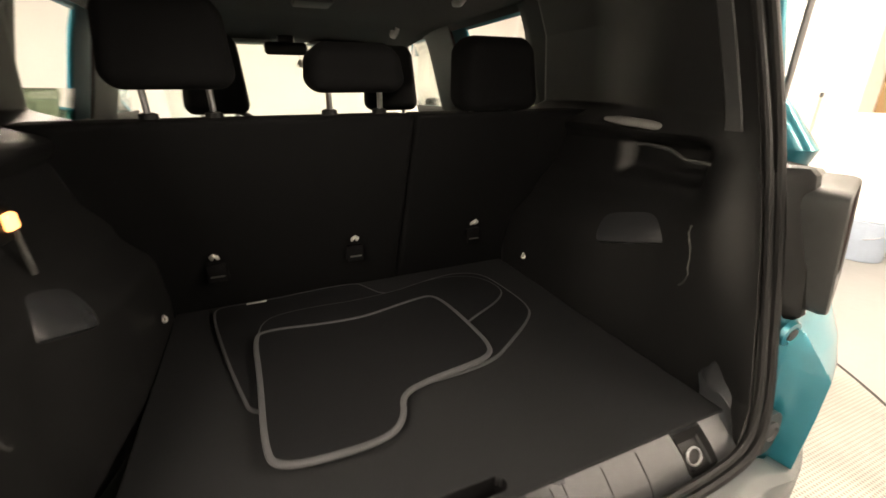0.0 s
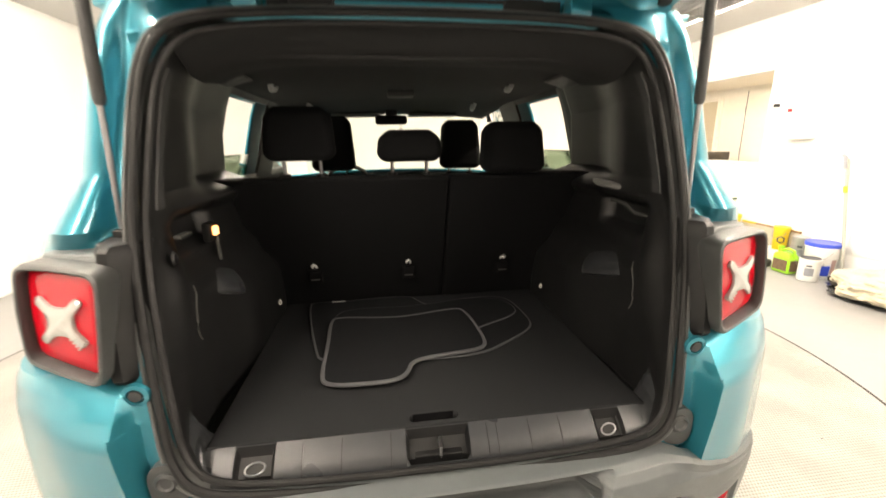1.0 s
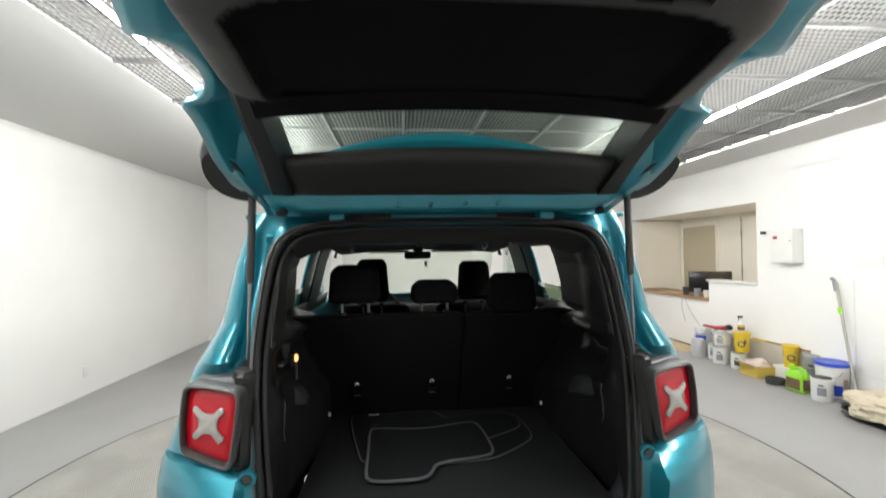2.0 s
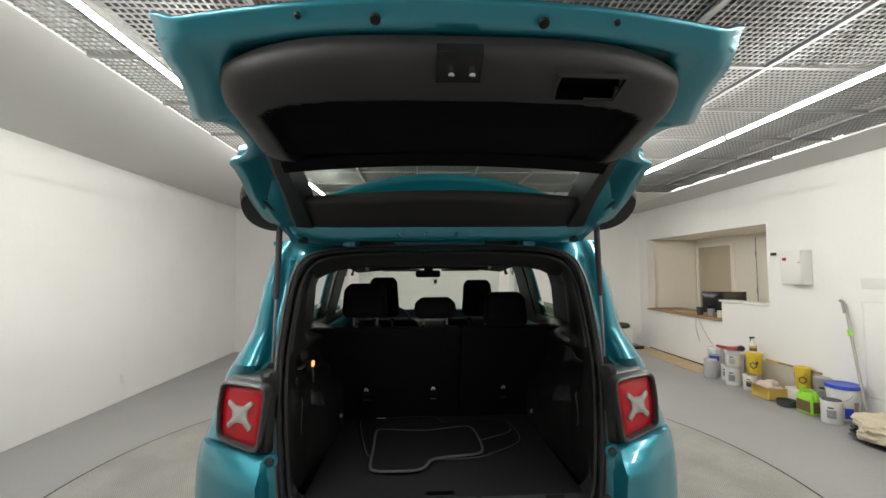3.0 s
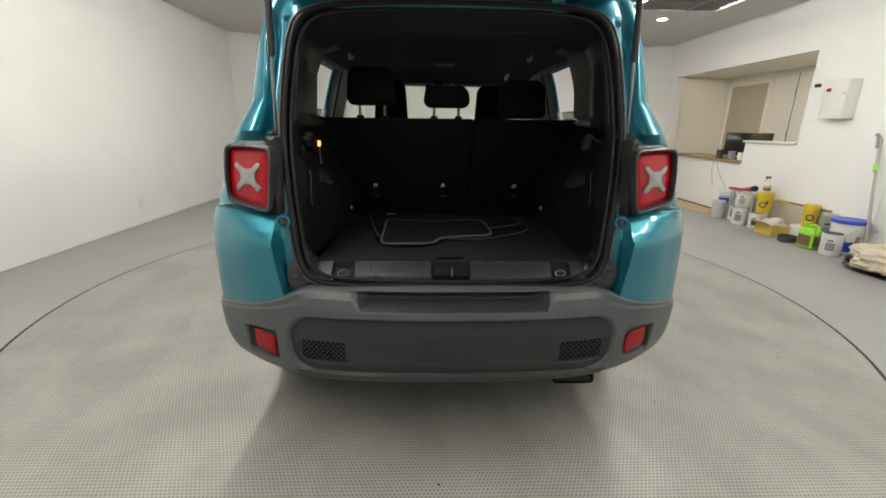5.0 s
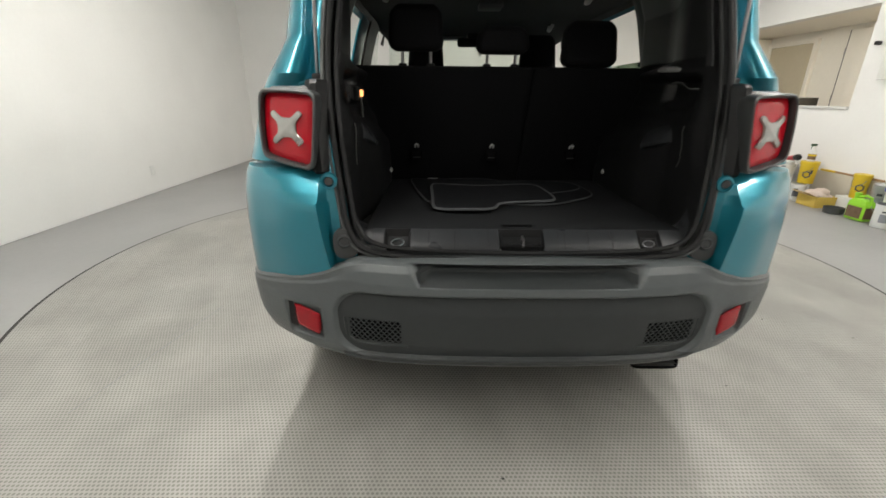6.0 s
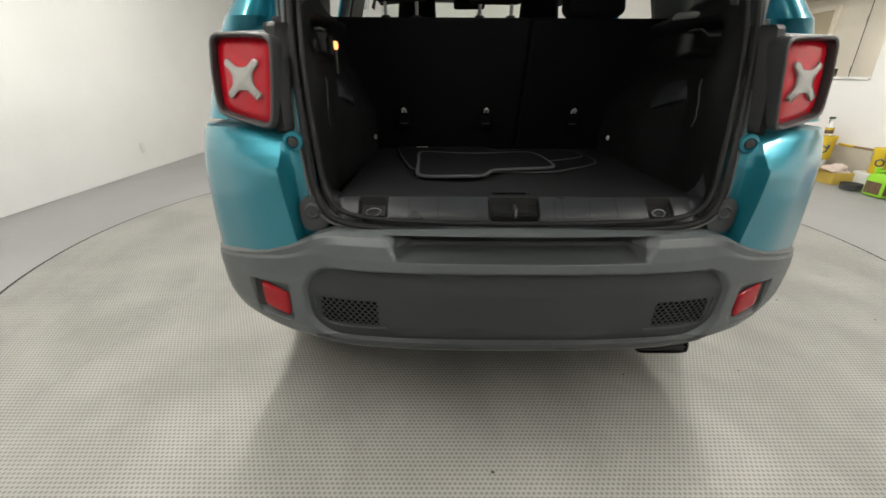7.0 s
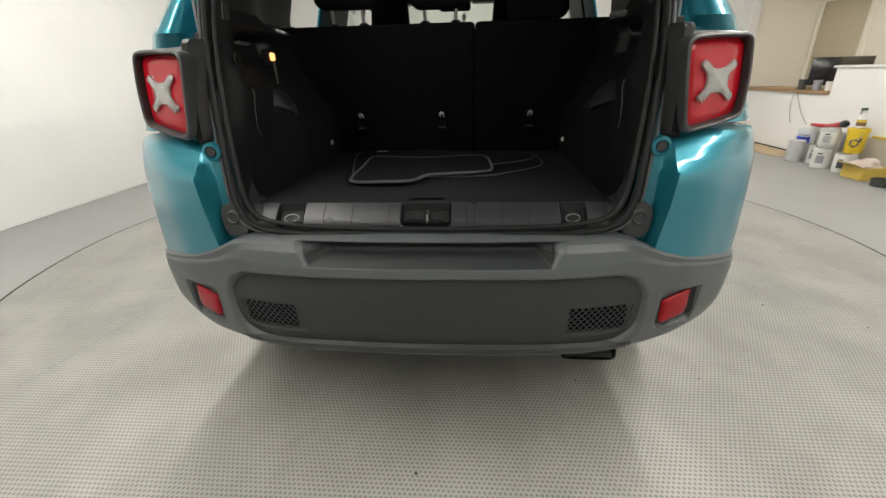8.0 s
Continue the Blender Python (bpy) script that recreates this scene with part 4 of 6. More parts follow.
# dark ribbed sheet added to put the step pocket's shade into colour
def pad_point(a, k):
    x, z = -0.318 + 0.636 * a / 80, 0.6555 + 0.0525 * k / 20
    i = min(range(len(PLAN)), key=lambda q: abs(PLAN[q].x - x))
    q = PLAN[i] + plan_normal(i) * (interp(z, sorted(grids[i])) + min(pocket_depth(x, z), 1.5 * (0.324 - abs(x))) - 0.0025 - (0.0012 if k % 4 == 2 else 0.0))
    return (x, q.y, z)


part("pocket_shade", sheet(81, 21, pad_point), LOWERPLASTIC, bumper, "dark ribbed sheet shading the step pocket")
part("lower_lip", sheet(len(LIP), 6, lip_point), LOWERPLASTIC, bumper)
# paler beads paint the highlight along the lower edge
for a0, a1 in ((0, int(0.22 * len(LIP))), (int(0.90 * len(LIP)), len(LIP))):
    part("lip_highlight", tube([lip_point(a, 0.6) for a in range(a0, a1, 2)], 0.0022, 6), GREYPLASTIC, bumper)


def on_bumper(x, z, out=0.0):
    i = min(range(len(PLAN)), key=lambda q: abs(PLAN[q].x - x))
    n = plan_normal(i)
    p = PLAN[i]
    q = p + n * (0.012 - out + interp(z, TUCK) * step(0.60, 0.84, abs(x)))
    return Vector((q.x, q.y, z))


def bumper_small(side):
    quad = [(0.640, 0.527), (0.737, 0.549), (0.728, 0.470), (0.645, 0.448)]
    if side < 0:
        quad = [(-x, z) for x, z in quad]

    def f(i, j):
        a = Vector((*quad[0], 0)).lerp(Vector((*quad[1], 0)), i / 8)
        b = Vector((*quad[3], 0)).lerp(Vector((*quad[2], 0)), i / 8)
        q = a.lerp(b, j / 8)
        ci, cj = abs(i - 4) / 4, abs(j - 4) / 4
        if ci + cj > 1.5:
            q = q.lerp(a.lerp(b, 0.5) * 0.5 + Vector((sum(c[0] for c in quad) / 4, sum(c[1] for c in quad) / 4, 0)) * 0.5, 0.10 * (ci + cj - 1.5) * 2)
        edge = min(i, 8 - i, j, 8 - j)
        return on_bumper(q.x, q.y, -0.003 + 0.004 * min(1, edge))
    ob = part("rear_reflector", sheet(9, 9, f), REFLECTOR, bumper, "red rear reflector lens")
    thick(ob, 0.004, 1 if side < 0 else -1)
    # honeycomb of crossing bars in the vent
    bm = bmesh.new()
    for r in range(8):
        z0 = VENT[2] + 0.004 + r * 0.0102
        pts = []
        for k in range(37):
            x = side * (VENT[0] + (VENT[1] - VENT[0]) * k / 36)
            pts.append(field_point(x, z0 + 0.0042 * math.cos(math.pi * (k / 2 + r)), -0.003))
        tube(pts, 0.0019, 6, bm)
    part("vent_mesh", bm, LOWERPLASTIC, bumper, "small honeycomb vent grille")
    # the moulded lip round the lower and outer edge of the vent
    lip = chaikin([(VENT[0] - 0.02, VENT[2] - 0.012, 0), (VENT[1] - 0.02, VENT[2] - 0.014, 0), (VENT[1] + 0.014, VENT[2] + 0.004, 0), (VENT[1] + 0.016, VENT[3], 0)], 2, False)
    part("vent_lip", tube([field_point(side * p.x, p.y, -0.002) for p in lip], 0.005, 8), LOWERPLASTIC, bumper)
    # black sheet paints in the shade at the pocket's outer end
    part("reflector_shade", sheet(5, 6, lambda i, j: on_bumper(side * (0.728 + 0.034 * i / 4 + 0.008 * j / 5), 0.462 + 0.09 * j / 5, 0.0005)), BLACKTRIM, bumper)
    # near-black backing paints in the shade behind the vent mesh
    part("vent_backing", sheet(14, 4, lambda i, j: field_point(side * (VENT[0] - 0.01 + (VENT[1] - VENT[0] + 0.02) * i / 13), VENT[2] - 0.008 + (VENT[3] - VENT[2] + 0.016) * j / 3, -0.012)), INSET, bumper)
    # ear with a round plug beside the opening
    ear = chaikin([(0.505, 0.715), (0.575, 0.70), (0.585, 0.77), (0.57, 0.80), (0.535, 0.80), (0.515, 0.765)], 2)
    part("bumper_ear", loft([[(side * p[0], yy, p[1]) for p in ear] for yy in (0.10, 0.082, 0.080)], True, True), LAMPFRAME, bumper)
    face = Matrix.Rotation(radians(90), 3, "X")
    part("ear_plug", lathe([(0.022, 0.0), (0.022, 0.008), (0.016, 0.012), (0.012, 0.008)], (side * 0.547, 0.084, 0.762), 20, None, face), DARKPLASTIC, bumper)


both(bumper_small)
part("exhaust_tip", loft([[(0.46 + 0.078 * math.copysign(abs(math.cos(a)) ** 0.4, math.cos(a)) * g, y, 0.345 + 0.022 * math.copysign(abs(math.sin(a)) ** 0.4, math.sin(a)) * g) for a in [2 * math.pi * k / 32 for k in range(32)]] for y, g in ((0.20, 0.90), (0.09, 0.90), (0.062, 0.96), (0.06, 1.0), (0.066, 1.02), (0.24, 1.02))]), BLACKGLOSS, car, "flat black exhaust tip")
part("exhaust_divider", box(0.392, 0.528, 0.058, 0.075, 0.3445, 0.3475, 0.001), DARKPLASTIC, car)
part("exhaust_divider", box(0.392, 0.528, 0.059, 0.075, 0.3345, 0.3365, 0.001), DARKPLASTIC, car)


for x, z, r in ((0.205, 0.676, 0.006), (0.222, 0.672, 0.004), (0.252, 0.655, 0.0045), (-0.02, 0.69, 0.003)):
    i = min(range(len(PLAN)), key=lambda q: abs(PLAN[q].x - x))
    k = min(range(len(grids[i])), key=lambda q: abs(grids[i][q][0] - z))
    q = Vector(bumper_point(i, k, grids[i]))
    bm = bmesh.new()
    bmesh.ops.create_icosphere(bm, subdivisions=2, radius=r)
    for v in bm.verts:
        v.co = Vector((v.co.x * 1.4, v.co.y * 0.25, v.co.z * 0.7)) * (1 + 0.4 * noise.noise(v.co * 300)) + q
    part("scuff_mark", bm, DARKPLASTIC, bumper)


# tail lamps
def lamp_y(x, z, d):
    """The lamp's face wraps round the corner of the car; d is the depth behind its rim."""
    return 0.125 + 0.38 * (x - 0.70) + 0.09 * (z - 1.09) + d


def tail_lamp(side):
    def ring(grow, d):
        # rounded frame, lower inside corner drawn down
        c = [(0.602, 1.182), (0.70, 1.189), (0.780, 1.188), (0.790, 1.10), (0.786, 1.004), (0.715, 0.986), (0.626, 0.970), (0.612, 1.08)]
        cx, cz = 0.70, 1.09
        out = []
        for x, z in c:
            x2, z2 = cx + (x - cx) * (1 + grow / 0.09), cz + (z - cz) * (1 + grow / 0.11)
            out.append((side * x2, lamp_y(x2, z2, d), z2))
        # keep corners fairly square
        dense = []
        n = len(out)
        for k in range(n):
            a, b = Vector(out[k]), Vector(out[(k + 1) % n])
            dense += [a.lerp(b, 0.15), a.lerp(b, 0.5), a.lerp(b, 0.85)]
        return chaikin(dense, 2)
    lamp = part("tail_lamp", loft([ring(0.0, 0.22), ring(0.004, 0.06), ring(0.005, 0.014), ring(0.002, 0.003), ring(-0.002, 0.0), ring(-0.006, 0.002), ring(-0.008, 0.009), ring(-0.010, 0.030)]), LAMPFRAME, car, "square tail lamp in a dark grey frame")
    # housing reaching in to the door seal
    prof = [(0.566, 0.200), (0.577, 0.180), (0.589, 0.165), (0.601, 0.149), (0.613, 0.136), (0.632, 0.138), (0.655, 0.170)]
    part("lamp_housing", loft([[(side * (x - 0.008 * step(1.06, 0.96, z)), y + (z - 1.09) * 0.18 + back, z) for x, y in prof] for z, back in ((0.950, 0.06), (0.956, 0.010), (0.966, 0.0), (1.0, 0.0), (1.06, 0.0), (1.12, 0.0), (1.18, 0.0), (1.206, 0.0), (1.216, 0.010), (1.221, 0.07))], False), BLACKTRIM, lamp)
    cap = box(0.614, 0.772, 0.150, 0.335, 1.178, 1.217, 0.012, 3)
    for v in cap.verts:
        v.co.y += 0.38 * max(0.0, v.co.x - 0.60) * step(0.33, 0.15, v.co.y)
        v.co.x *= side
        v.co.z -= 0.05 * max(0, v.co.y - 0.30) + 0.02 * max(0, abs(v.co.x) - 0.70) / 0.09 + 0.024 * step(0.26, 0.13, v.co.y)
    if side < 0:
        bmesh.ops.reverse_faces(cap, faces=cap.faces)
    part("lamp_cap", cap, GREYPLASTIC, lamp)

    def lens(i, j):
        r = ring(-0.0095, 0.027)
        n = len(r)
        c = sum(r, Vector()) / n
        f = j / 8
        p = c.lerp(r[i % n], f)
        # flat bevelled border, then a shallow pyramid
        p.y -= 0.006 * step(1.0, 0.86, f) + 0.008 * (1 - f)
        return p
    n = len(ring(-0.0095, 0.027))
    part("red_lens", sheet(n + 1, 9, lens), REDLENS, lamp, "glossy red lens")
    # raised pale cross with a broad waist
    arms = []
    for k, a in enumerate((45, 135, 225, 315)):
        a = radians(a)
        d, t = Vector((math.cos(a), 0, math.sin(a))), Vector((-math.sin(a), 0, math.cos(a)))
        arms += [d * 0.031 - t * 0.0115, d * 0.047 - t * 0.0098, d * 0.066 - t * 0.0092, d * 0.066 + t * 0.0092, d * 0.047 + t * 0.0098, d * 0.031 + t * 0.0115]
    arms = chaikin(arms, 1)
    cx, cz = 0.702, 1.086
    rings = []
    for sc, d in ((1.0, 0.026), (1.0, 0.013), (0.93, 0.009), (0.5, 0.006)):
        rings.append([(side * (cx + p.x * sc), lamp_y(cx + p.x * sc, cz + p.z * sc * 0.92, d), cz + p.z * sc * 0.92) for p in arms])
    cross = part("cross_lens", loft(rings, True, True), CLEARLENS, lamp, "raised frosted white cross lens")
    # fine ribs across one lower arm of the cross
    for k in range(4):
        q, r = 0.036 + 0.0078 * k, 0.0090
        pts = [(cx - q * 0.707 + e * r * 0.707, cz - q * 0.707 - e * r * 0.707) for e in (-1, 1)]
        part("lens_rib", tube([(side * x, lamp_y(x, z, 0.0085), z) for x, z in pts], 0.0022, 6), CLEARLENS, cross)
    # round plug in the painted jamb
    face = Matrix.Rotation(radians(98), 3, "X")
    pl = part("jamb_plug", lathe([(0.026, 0.0), (0.024, 0.008), (0.016, 0.010), (0.014, 0.003)], (side * 0.588, 0.118, 0.938), 24, None, face), PAINT, car)
    part("plug_core", lathe([(0.013, 0.0), (0.012, 0.010), (0.006, 0.011)], (side * 0.588, 0.117, 0.938), 24, None, face), DARKPLASTIC, pl)


both(tail_lamp)


# gas struts
def strut(side):
    a, b = Vector((side * 0.632, 0.252, 1.222)), Vector((side * 0.602, 0.222, 1.745))
    s = part("gas_strut", tube([a, a.lerp(b, 0.52)], 0.0055, 10), STEEL, car, "thin gas strut holding the gate")
    part("cylinder", tube([a.lerp(b, 0.48), a.lerp(b, 0.5), a.lerp(b, 0.98), b], [0.008, 0.0115, 0.0115, 0.008], 12), DARKPLASTIC, s)
    part("foot", box(a.x - 0.014, a.x + 0.014, a.y - 0.014, a.y + 0.03, a.z - 0.016, a.z + 0.014, 0.005), BLACKTRIM, s)


both(strut)

# liftgate, raised: s along the gate from the hinge, n outward
HY, HZ = 0.33, 1.685
DY, DZ = -0.908, 0.419


# below the window the gate bends down; bend and width are scaled to fit the camera's view
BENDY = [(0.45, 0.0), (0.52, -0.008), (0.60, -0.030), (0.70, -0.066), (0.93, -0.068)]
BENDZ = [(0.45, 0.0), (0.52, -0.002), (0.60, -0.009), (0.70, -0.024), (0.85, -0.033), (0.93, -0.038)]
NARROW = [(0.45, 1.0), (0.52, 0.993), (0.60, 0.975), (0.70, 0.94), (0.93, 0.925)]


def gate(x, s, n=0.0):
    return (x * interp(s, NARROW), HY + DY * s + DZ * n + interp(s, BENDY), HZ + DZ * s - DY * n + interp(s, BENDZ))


GW = [(-0.04, 0.55), (0.0, 0.58), (0.072, 0.60), (0.14, 0.615), (0.20, 0.635), (0.30, 0.642), (0.342, 0.640), (0.40, 0.632), (0.459, 0.628), (0.500, 0.634), (0.510, 0.628), (0.522, 0.596), (0.54, 0.575), (0.575, 0.556), (0.60, 0.556), (0.63, 0.566), (0.655, 0.585), (0.668, 0.612), (0.676, 0.655), (0.70, 0.650), (0.75, 0.636), (0.782, 0.630), (0.853, 0.634), (0.90, 0.640), (0.925, 0.644)]
SR = [0.022, 0.035, 0.06, 0.09, 0.12, 0.16, 0.20, 0.24, 0.28, 0.32, 0.36, 0.40, 0.44, 0.47, 0.50, 0.51, 0.516, 0.522, 0.53, 0.54, 0.555, 0.57, 0.58, 0.60, 0.615, 0.63, 0.643, 0.655, 0.662, 0.668, 0.672, 0.676, 0.685, 0.70, 0.75, 0.80, 0.85, 0.88, 0.90, 0.915, 0.925]
UC = 48


def bow(u, s):
    return s + 0.062 * (1 - u * u) * step(0.72, 0.925, s)


def hinge_edge(s, x):
    """The edge over the hinges lies further out between them."""
    lim = 0.022 + 0.060 * step(0.50, 0.38, abs(x))
    return s if s > 0.125 else lim + (s - 0.022) * (0.125 - lim) / 0.103


def gate_shell(i, j, n0):
    s, u = SR[i], -1 + 2 * j / UC
    w = interp(s, GW) * 0.975
    s = hinge_edge(s, w * u) - 0.030 * step(0.84, 0.925, s)
    n = n0 - 0.03 * abs(u) ** 4 * step(0.5, 0.2, s) - 0.02 * step(0.80, 0.925, s)
    return gate(w * u, bow(u, s), n)


def gate_window(i, j):
    s, u = (SR[i] + SR[i + 1]) / 2, -1 + 2 * (j + 0.5) / UC
    return 0.20 < s < 0.555 and abs(u) * interp(s, GW) < 0.505


liftgate = part("liftgate", sheet(len(SR), UC + 1, lambda i, j: gate_shell(i, j, 0.038), gate_window), PAINT, car, "raised teal liftgate with black inner trim")
thick(liftgate, 0.03, 0)
# painted inner frame, nearer the boot


def inner_frame(i, j):
    s, u = SR[i], -1 + 2 * j / UC
    w = interp(s, GW)
    s = hinge_edge(s, w * u)
    n = 0.0 - 0.03 * math.sin(min(1, max(0, s) / 0.15) * math.pi) * step(1.0, 0.7, abs(u)) + 0.018 * step(0.86, 0.925, s)
    flank = step(0.10, 0.18, s) * step(0.91, 0.85, s)
    n += flank * (0.026 - 0.026 * step(0.84, 0.99, abs(u))) + (1 - flank) * 0.03 * step(0.9, 1.0, abs(u))
    if s > 0.58:
        n -= 0.02 * step(0.58, 0.7, s) * step(0.99, 0.9, abs(u)) * step(0.925, 0.88, s)
    return gate(w * u, bow(u, s) - 0.004 * step(0.88, 0.925, s), n)


TRIMW = [(0.55, 0.497), (0.572, 0.503), (0.60, 0.511), (0.66, 0.523), (0.71, 0.533), (0.757, 0.543), (0.79, 0.538), (0.81, 0.533), (0.845, 0.524), (0.865, 0.508), (0.89, 0.48)]


def behind_trim(i, j):
    s, u = (SR[i] + SR[i + 1]) / 2, -1 + 2 * (j + 0.5) / UC
    return gate_window(i, j) or (0.555 < s < 0.86 and abs(u) * interp(s, GW) < interp(s, TRIMW) - 0.05)


inner = part("inner_frame", sheet(len(SR), UC + 1, inner_frame, behind_trim), PAINT, liftgate)
thick(inner, 0.012, 0)


def gate_glass(i, j):
    s, x = 0.18 + 0.40 * i / 10, -0.50 + j / 20.0
    return gate(x, s, 0.045 - 0.02 * abs(x / 0.5) ** 2)


thick(part("rear_glass", sheet(11, 21, gate_glass), GATEGLASS, liftgate, "green tinted rear window"), 0.004)


def spoiler(i, j):
    u = -1 + 2 * j / 30
    f = i / 10
    s = -0.05 + 0.215 * f
    n = 0.03 + 0.19 * max(0.03, 1 - 1.1 * u * u) * f ** 0.8
    return gate(0.60 * u, s, n)


thick(part("spoiler", sheet(11, 31, spoiler), PAINT, liftgate), 0.02, 0)


def gate_ear(side):
    c = chaikin([(0.59, 0.085), (0.655, 0.095), (0.700, 0.15), (0.703, 0.24), (0.675, 0.33), (0.62, 0.36), (0.57, 0.25)], 2)
    part("spoiler_end", loft([[gate(side * (0.64 + (p[0] - 0.64) * sc), 0.22 + (p[1] - 0.22) * sc, n) for p in c] for sc, n in ((0.9, 0.08), (1.0, 0.05), (1.0, 0.02), (0.9, 0.0))], True, True), BLACKTRIM, liftgate)
    for k in range(3):
        part("stiffener", tube([gate(side * 0.590, 0.20 + 0.05 * k, 0.003), gate(side * 0.625, 0.222 + 0.05 * k, 0.010)], 0.004, 6), PAINT, liftgate)
    part("hinge", box(side * 0.365 - 0.026, side * 0.365 + 0.026, 0.328, 0.385, 1.672, 1.715, 0.006), PAINT, liftgate)
    part("hinge_arm", box(side * 0.235 - 0.045, side * 0.235 + 0.045, 0.332, 0.375, 1.676, 1.706, 0.008), RUBBER, liftgate)
    part("corner_plug", lathe([(0.014, 0.0), (0.013, 0.005), (0.006, 0.006)], gate(side * 0.52, 0.075, -0.022), 16, None, Matrix.Rotation(radians(156), 3, "X") @ Matrix.Diagonal((1.0, 1.6, 1.0))), RUBBER, liftgate)
    face = Matrix.Rotation(radians(156), 3, "X")
    for x, s, r in ((0.535, 0.05, 0.016), (0.17, 0.958, 0.011), (0.32, 0.962, 0.006)):
        part("rubber_plug", lathe([(r, 0.0), (r * 0.9, 0.006), (r * 0.5, 0.007)], gate(side * x, s, -0.012), 18, None, face), RUBBER, liftgate)


both(gate_ear)

# inner trim panels
def cushion(u, v, p=6):
    return max(0.0, 1 - abs(u) ** p) ** 0.5 * max(0.0, 1 - abs(v) ** p) ** 0.5


def trim_at(u, v):
    """Place on the gate (s), half-width and height of the lower trim."""
    s = 0.712 + 0.153 * v
    w = interp(s, TRIMW)
    n = -0.015 - 0.055 * cushion(u, v, 8) + 0.030 * step(1.0, 0.72, field(u, v)) * step(-1.0, -0.85, v)
    return s + 0.06 * (1 - u ** 4) * max(0.0, v) ** 2, w, n


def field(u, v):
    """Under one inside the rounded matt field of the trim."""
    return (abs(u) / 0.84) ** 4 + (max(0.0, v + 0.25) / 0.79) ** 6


NU, NV = 96, 72


def lower_trim(i, j):
    u, v = -1 + 2 * j / NU, -1 + 2 * i / NV
    s, w, n = trim_at(u, v)
    return gate(w * u * (1 - 0.07 * max(0, v) ** 6), s, n)


POCKET = (0.288, 0.851)


def pocket_hole(i, j):
    s, w, n = trim_at(-1 + 2 * (j + 0.5) / NU, -1 + 2 * (i + 0.5) / NV)
    x = w * (-1 + 2 * (j + 0.5) / NU)
    return abs(x - POCKET[0]) < 0.070 and abs(s - POCKET[1]) < 0.028


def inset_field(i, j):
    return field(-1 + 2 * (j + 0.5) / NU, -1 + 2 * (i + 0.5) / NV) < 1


thick(part("lower_trim", sheet(NV + 1, NU + 1, lower_trim, lambda i, j: pocket_hole(i, j) or inset_field(i, j)), GATETRIM, liftgate, "black moulded inner gate trim"), 0.004)
# the sunk field's shade is put into a blacker colour
thick(part("trim_inset", sheet(NV + 1, NU + 1, lower_trim, lambda i, j: not inset_field(i, j)), INSET, liftgate, "matt sunk trim field, its shade put into a blacker colour"), 0.004)


def upper_trim(i, j):
    u, v = -1 + 2 * j / 30, -1 + 2 * i / 12
    top = 0.338 + 0.044 * (1 - u * u)
    s = 0.165 + (top - 0.165) * (v + 1) / 2
    w = interp(s, [(0.16, 0.53), (0.36, 0.485)])
    return gate(w * u, s, -0.012 - 0.018 * cushion(u, v, 8))


thick(part("upper_trim", sheet(13, 31, upper_trim), GATETRIM, liftgate), 0.004)


TRIMX = [(0.2, 0.515), (0.36, 0.50), (0.5, 0.495), (0.6, 0.488), (0.65, 0.480)]


def side_trim(side):
    part("window_trim", loft([[gate(side * x, s, n) for x, n in ((interp(s, TRIMX) + 0.034, 0.012), (interp(s, TRIMX), -0.042), (0.455, -0.046), (0.446, 0.04))] for s in [0.20 + 0.03 * k for k in range(14)]], False), BLACKTRIM, liftgate)


both(side_trim)
part("trim_edge", loft([[gate(x, s - 0.034 * (x / 0.45) ** 2, n) for x in [-0.465 + 0.93 * k / 20 for k in range(21)]] for s, n in ((0.600, -0.045), (0.552, -0.05), (0.540, 0.04))], False), INSET, liftgate)



def trim_n(x, s):
    """Height of the lower trim's face."""
    return trim_at(x / interp(s, TRIMW), (s - 0.712) / 0.153)[2]


for side in (-1, 1):
    arc = chaikin([(0.30, 0.757, 0), (0.37, 0.748, 0), (0.435, 0.722, 0), (0.462, 0.685, 0), (0.455, 0.640, 0), (0.405, 0.615, 0), (0.33, 0.604, 0)], 3, False)
    # dark bead paints in the shade of the trim's curved groove
    part("trim_groove_shade", tube([gate(side * p.x, p.y, trim_n(p.x, p.y) + 0.005) for p in arc], 0.008, 8), INSET, liftgate)
for k in range(6):
    x = -0.055 + 0.024 * k
    part("trim_rib", tube([gate(x - 0.006, 0.636, trim_n(x, 0.636) - 0.001), gate(x + 0.008, 0.682, trim_n(x, 0.682) - 0.001)], 0.003, 6), INSET, liftgate)
part("trim_ledge", tube([gate(-0.125, 0.630, trim_n(0.1, 0.63) - 0.001), gate(0.095, 0.628, trim_n(0.1, 0.628) - 0.001)], 0.003, 6), BLACKTRIM, liftgate)

lt = part("latch", loft([[gate(x - 0.005, s, n) for x, s in ((-0.043, 0.865), (0.051, 0.865), (0.051, 0.938), (-0.043, 0.938))] for n in (-0.05, -0.074, -0.073)], True, True), BLACKGLOSS, liftgate, "black gate latch")
for dx in (-0.012, 0.032):
    part("latch_bolt", lathe([(0.006, 0.0), (0.006, 0.01), (0.003, 0.012)], gate(dx - 0.005, 0.892, -0.073), 12, None, Matrix.Rotation(radians(156), 3, "X")), CHROME, lt)
pk = part("pull_pocket", loft([[gate(POCKET[0] + x * sc, POCKET[1] + (s - 0.836) * sc, n) for x, s in ((-0.07, 0.808), (0.066, 0.806), (0.072, 0.864), (-0.066, 0.867))] for sc, n in ((1.16, -0.062), (1.13, -0.073), (1.03, -0.0745))]), GATETRIM, liftgate)
